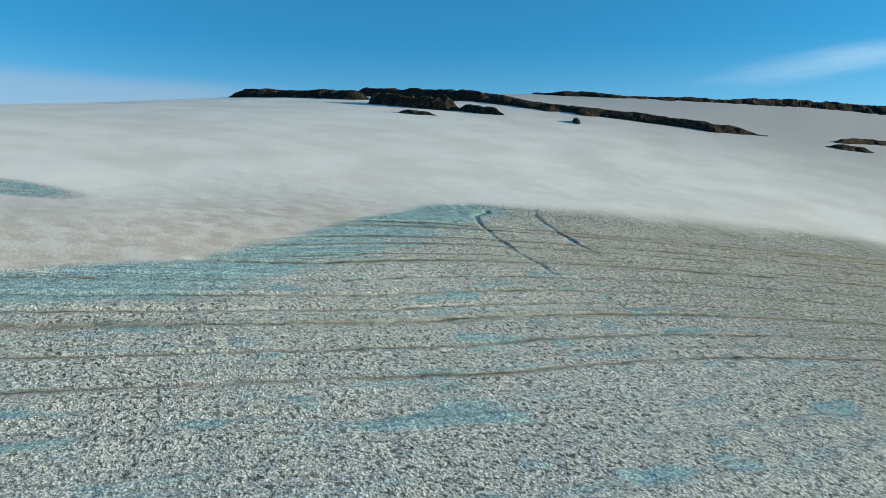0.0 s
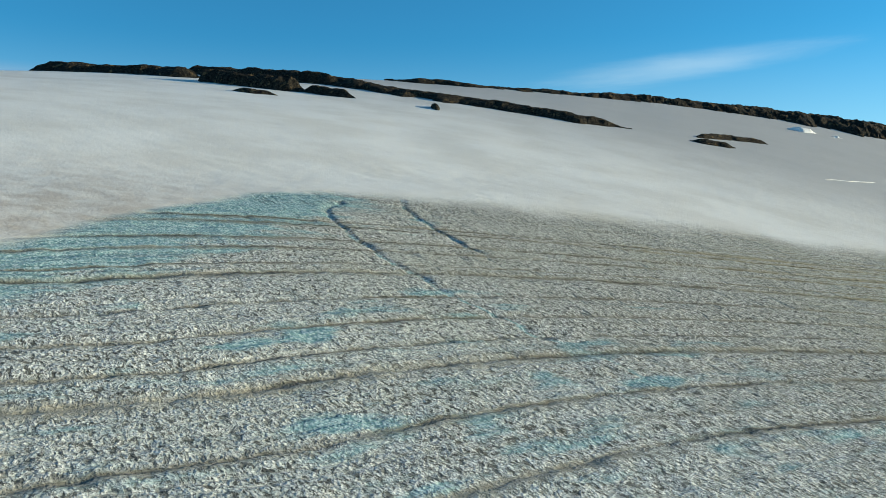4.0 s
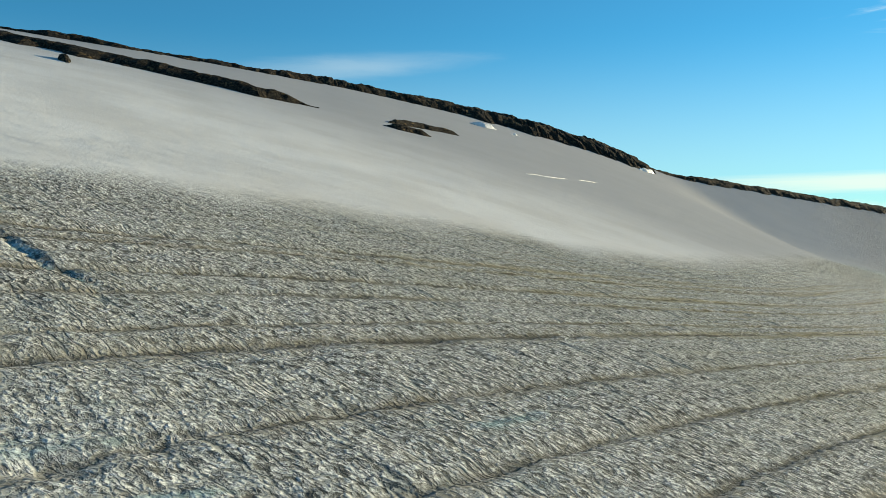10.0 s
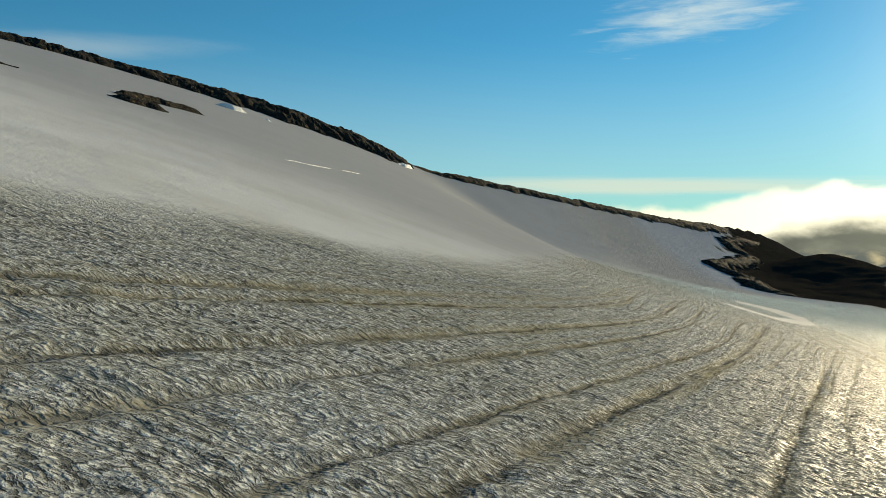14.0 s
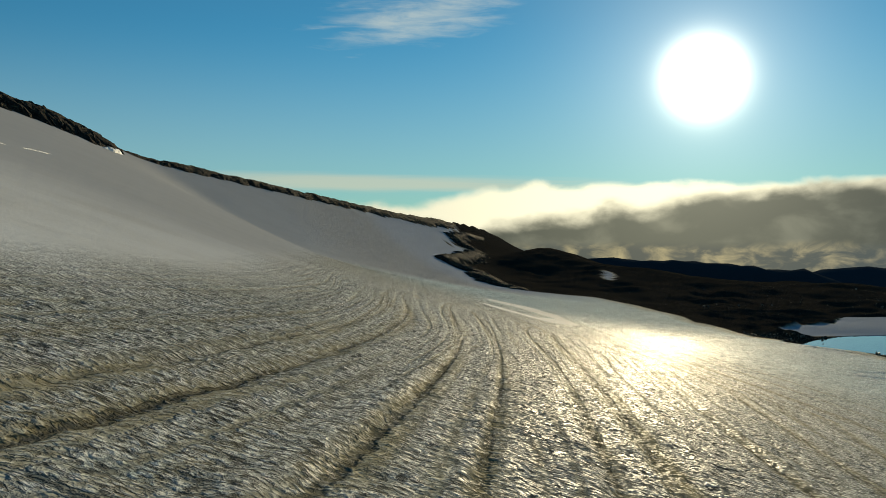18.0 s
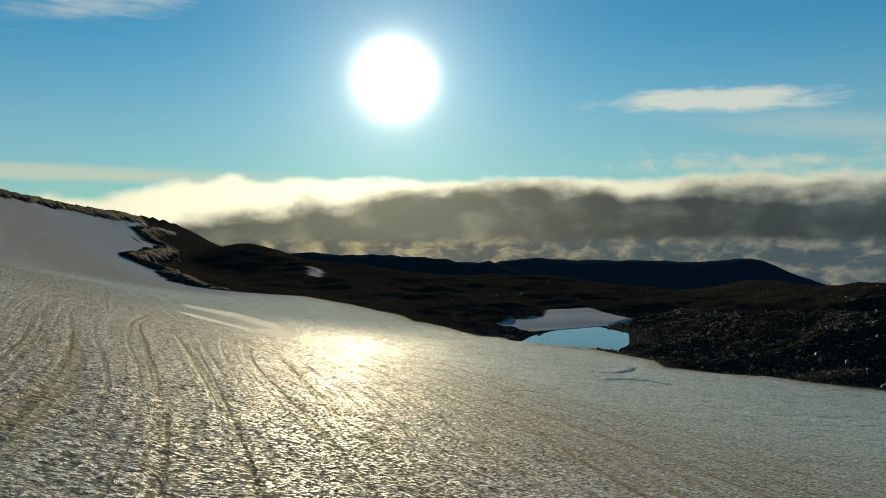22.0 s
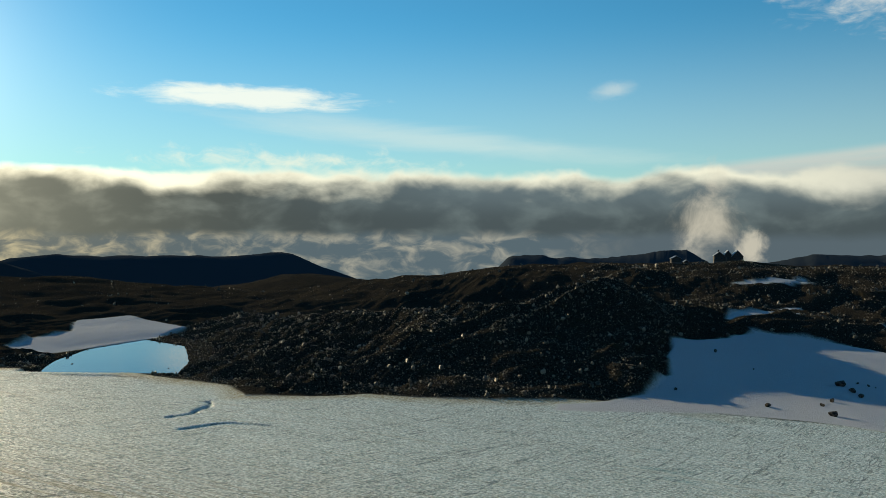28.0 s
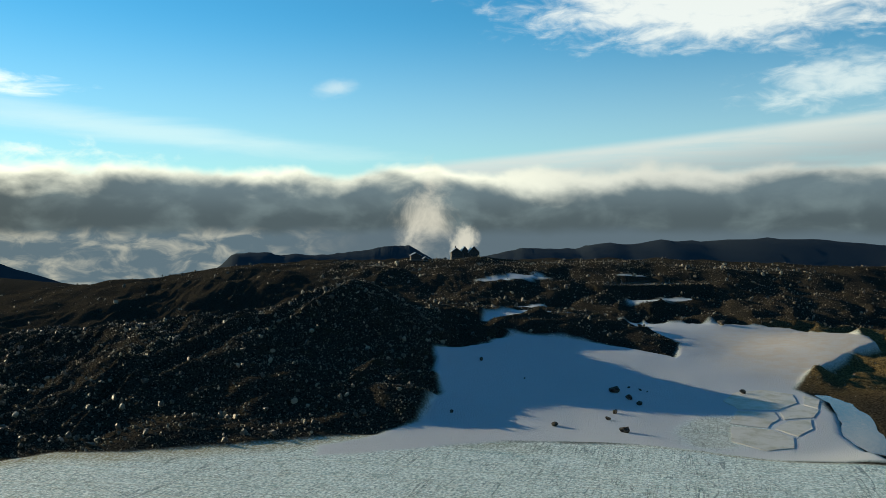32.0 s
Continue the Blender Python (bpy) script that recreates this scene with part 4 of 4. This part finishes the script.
for k, (x, y, s) in enumerate(SCREE):
    if not _ok[k]:
        continue
    r = min(0.115 * s, 0.9) * (1 + max(0, (x - 230)) / 300)
    if near_left and r > 0.27 and x < 250 and y > 85:
        near_left -= 1
        ob = new("boulder", BOULDERS[k % 7])
        ob.location, ob.rotation_euler, ob.scale = (x, y, float(_zz[k]) + 0.45 * r), (0.3 * (k % 5), 0.2 * (k % 3), 1.3 * k), (r, r, r)
        tagged(ob, "weathered grey boulder on the dark moraine", "boulder", "boulders on the moraine")
        continue
    vs, fs = cubes[k % 6]
    a = 1.7 * k
    ca, sa = math.cos(a), math.sin(a)
    n0 = len(bm_verts)
    for vx, vy, vz in vs * r:
        bm_verts.append((x + ca * vx - sa * vy, y + sa * vx + ca * vy, float(_zz[k]) + 0.45 * r + vz))
    bm_faces.extend([tuple(n0 + q for q in f) for f in fs])
me = bpy.data.meshes.new("scree")
me.from_pydata(bm_verts, [], bm_faces)
me.materials.append(MAT_BOULDER)
tagged(new("scree", me), "loose grey stones scattered over the dark moraine", "stones", kind="stuff")
MAT_FLOE, _t, _b, _p = material("dirty_snow_slab", 0.7, 0.1)
_n = _t.noise(_p, 0.5, 5)
_t.put(_b.inputs["Base Color"], _t.mix(_t.ramp(_n, 0.4, 0.7), (0.53, 0.52, 0.48), (0.40, 0.39, 0.32)))
relief(_t, _b, ((_t.noise(_p, 3.0, 4), 1.0),), 0.2)


# ---- ponds, floes and drift on the snow basin ----
def flat_poly(name, outline, z, mat, label, category, thick=0.0, kind="", seed=0, rag=0.5):
    """A level sheet with a slightly ragged outline."""
    ring = []
    n = len(outline)
    for k in range(n):
        (ax, ay), (bx, by) = outline[k], outline[(k + 1) % n]
        m = max(2, int(math.hypot(bx - ax, by - ay) / 1.5))
        for j in range(m):
            u = j / m
            x, y = ax + (bx - ax) * u, ay + (by - ay) * u
            ring.append((x + rag * float(vnoise(x / 2.5, y / 2.5, seed)), y + rag * float(vnoise(x / 2.5, y / 2.5, seed + 1))))
    bm = bmesh.new()
    f = bm.faces.new([bm.verts.new((x, y, z)) for x, y in ring])
    bmesh.ops.triangulate(bm, faces=[f])
    if thick:
        r = bmesh.ops.extrude_face_region(bm, geom=bm.faces[:])
        bmesh.ops.translate(bm, verts=[v for v in r["geom"] if isinstance(v, bmesh.types.BMVert)], vec=(0, 0, thick))
    bmesh.ops.recalc_face_normals(bm, faces=bm.faces[:])
    ob = part(name, bm, mat)
    return tagged(ob, label, category, kind=kind)


flat_poly("melt_pond", POND_SHORE, POND_Z, MAT_WATER, "still blue melt pond between ice and moraine", "pond", kind="structure", seed=5)
flat_poly("melt_pond", SIDE_SHORE, SIDE_Z, MAT_WATER, "narrow blue melt pond beside the brown bank", "pond", kind="structure", seed=9, rag=0.8)
flat_poly("melt_pond", FAR_SHORE, FAR_Z, MAT_WATER, "small bright pond on the far moraine", "pond", kind="structure", seed=15, rag=2.0)

FLOES = (((206, 37), (208, 31), (204, 27), (197, 30), (192, 36), (193, 42), (199, 42)), ((203, 26), (199, 25), (193, 28.5), (196, 29.5)),
         ((196.3, 30.3), (192, 29), (187, 32.5), (186, 37.5), (191.3, 36)), ((191, 37), (186, 38.3), (181, 42.5), (184, 47), (192, 42.5)),
         ((185.2, 37.2), (186, 33.3), (180, 36), (176, 40), (180.5, 41.5)), ((179.8, 42.2), (175.5, 41), (170, 43.5), (169, 48), (174, 51), (182.5, 47.5)))
for k, f in enumerate(FLOES):
    c = np.array(f)
    mid = c.mean(0)
    c = mid + (c - mid) * 0.97
    ob = flat_poly("ice_floe", [tuple(p) for p in c], SIDE_Z + 0.14, MAT_FLOE, "flat cracked slab of dirty snow at the pond", "ice floe", 0.14, seed=60 + k, rag=0.5)
    tagged(ob, group="cracked snow slabs")
# ---- mountain huts on the ridge ----
def plain(name, col, rough=0.8):
    m, t, b, p = material(name, rough, 0.3)
    n = t.noise(t.scaled(p, (1, 1, 6)), 2.0, 4)
    t.put(b.inputs["Base Color"], t.mix(t.ramp(n, 0.3, 0.7), tuple(0.75 * c for c in col), col))
    return m


MAT_TIMBER, MAT_SLATE = plain("dark_timber", (0.05, 0.045, 0.04)), plain("grey_roofing", (0.24, 0.26, 0.29), 0.45)
MAT_PANE = plain("dark_glass", (0.03, 0.04, 0.05), 0.1)
MAT_STONEWORK = plain("stone_base", (0.09, 0.085, 0.08))


def slab(pts, thick):
    """A flat slab through the corners, with thickness along its normal."""
    bm = bmesh.new()
    f = bm.faces.new([bm.verts.new(p) for p in pts])
    f.normal_update()
    n = f.normal.copy()
    r = bmesh.ops.extrude_face_region(bm, geom=[f])
    bmesh.ops.translate(bm, verts=[v for v in r["geom"] if isinstance(v, bmesh.types.BMVert)], vec=n * thick)
    bmesh.ops.recalc_face_normals(bm, faces=bm.faces[:])
    return bm


def block(x0, x1, y0, y1, z0, z1, bevel=0.03):
    bm = bmesh.new()
    bmesh.ops.create_cube(bm, size=1.0)
    for v in bm.verts:
        v.co = Vector(((x0 + x1) / 2 + v.co.x * (x1 - x0), (y0 + y1) / 2 + v.co.y * (y1 - y0), (z0 + z1) / 2 + v.co.z * (z1 - z0)))
    bmesh.ops.bevel(bm, geom=bm.edges[:], offset=bevel, segments=1, affect="EDGES")
    return bm


def gabled(parent, x0, x1, y0, y1, eave, ridge):
    """Walls with gables and a two-sided roof, its ridge along y."""
    mx = (x0 + x1) / 2
    for y in (y0, y1):
        d = 0.2 if y == y0 else -0.2
        part("gable_wall", slab([(x0, y, 0), (x1, y, 0), (x1, y, eave), (mx, y, ridge - 0.15), (x0, y, eave)], -d), MAT_TIMBER, parent)
    for x in (x0, x1):
        part("side_wall", block(min(x, x + (0.2 if x == x0 else -0.2)), max(x, x + (0.2 if x == x0 else -0.2)), y0 + 0.2, y1 - 0.2, 0, eave), MAT_TIMBER, parent)
    for s, xe in ((1, x0 - 0.4), (-1, x1 + 0.4)):
        ze = eave - 0.25
        pts = [(xe, y0 - 0.4, ze), (mx, y0 - 0.4, ridge), (mx, y1 + 0.4, ridge), (xe, y1 + 0.4, ze)]
        part("roof", slab(pts if s < 0 else pts[::-1], 0.16), MAT_SLATE, parent)
    part("foundation", block(x0 - 0.1, x1 + 0.1, y0 - 0.1, y1 + 0.1, -1.6, 0.02), MAT_STONEWORK, parent)


def window_of(parent, x, y, z, w=0.9, h=1.0):
    win = part("window", block(x - w / 2, x + w / 2, y - 0.06, y + 0.05, z, z + h, 0.02), MAT_STONEWORK, parent)
    part("pane", block(x - w / 2 + 0.1, x + w / 2 - 0.1, y - 0.09, y - 0.05, z + 0.1, z + h - 0.1, 0.01), MAT_PANE, win)


lodge = tagged(new("mountain_lodge"), "dark timber mountain lodge with three steep grey gables", "house")
gabled(lodge, -6.2, -1.4, -3.5, 3.5, 2.7, 4.6)
gabled(lodge, -1.4, 1.8, -3.0, 4.0, 3.0, 5.3)
gabled(lodge, 1.8, 7.0, -4.0, 3.5, 2.4, 5.4)
for x, y, z in ((-5.0, -3.52, 0.9), (-2.7, -3.52, 0.9), (0.2, -3.02, 1.1), (3.2, -4.02, 0.8), (5.6, -4.02, 0.8), (4.4, -4.02, 2.6)):
    window_of(lodge, x, y, z)
part("door", block(-0.95, -0.35, -3.1, -3.0, 0.02, 2.0), MAT_STONEWORK, lodge)
part("chimney", block(-4.4, -3.8, -0.3, 0.3, 3.8, 5.3), MAT_STONEWORK, lodge)
lodge.matrix_world = pose(450, 69, gz(450, 69) + 0.8, 0, 0, -88)

shed = tagged(new("wooden_shed"), "small dark timber shed on the moraine ridge", "hut")
gabled(shed, -2.2, 2.2, -1.6, 1.6, 1.9, 2.9)
window_of(shed, 0.6, -1.62, 0.8, 0.6, 0.6)
shed.matrix_world = pose(425, 92.5, gz(425, 92.5) + 0.5, 0, 0, -80)
shelter = tagged(new("stone_shelter"), "tiny grey shelter beside the shed", "hut")
gabled(shelter, -1.0, 1.0, -0.9, 0.9, 0.9, 1.6)
shelter.matrix_world = pose(427, 88.0, gz(427, 88.0) + 0.3, 0, 0, -80)
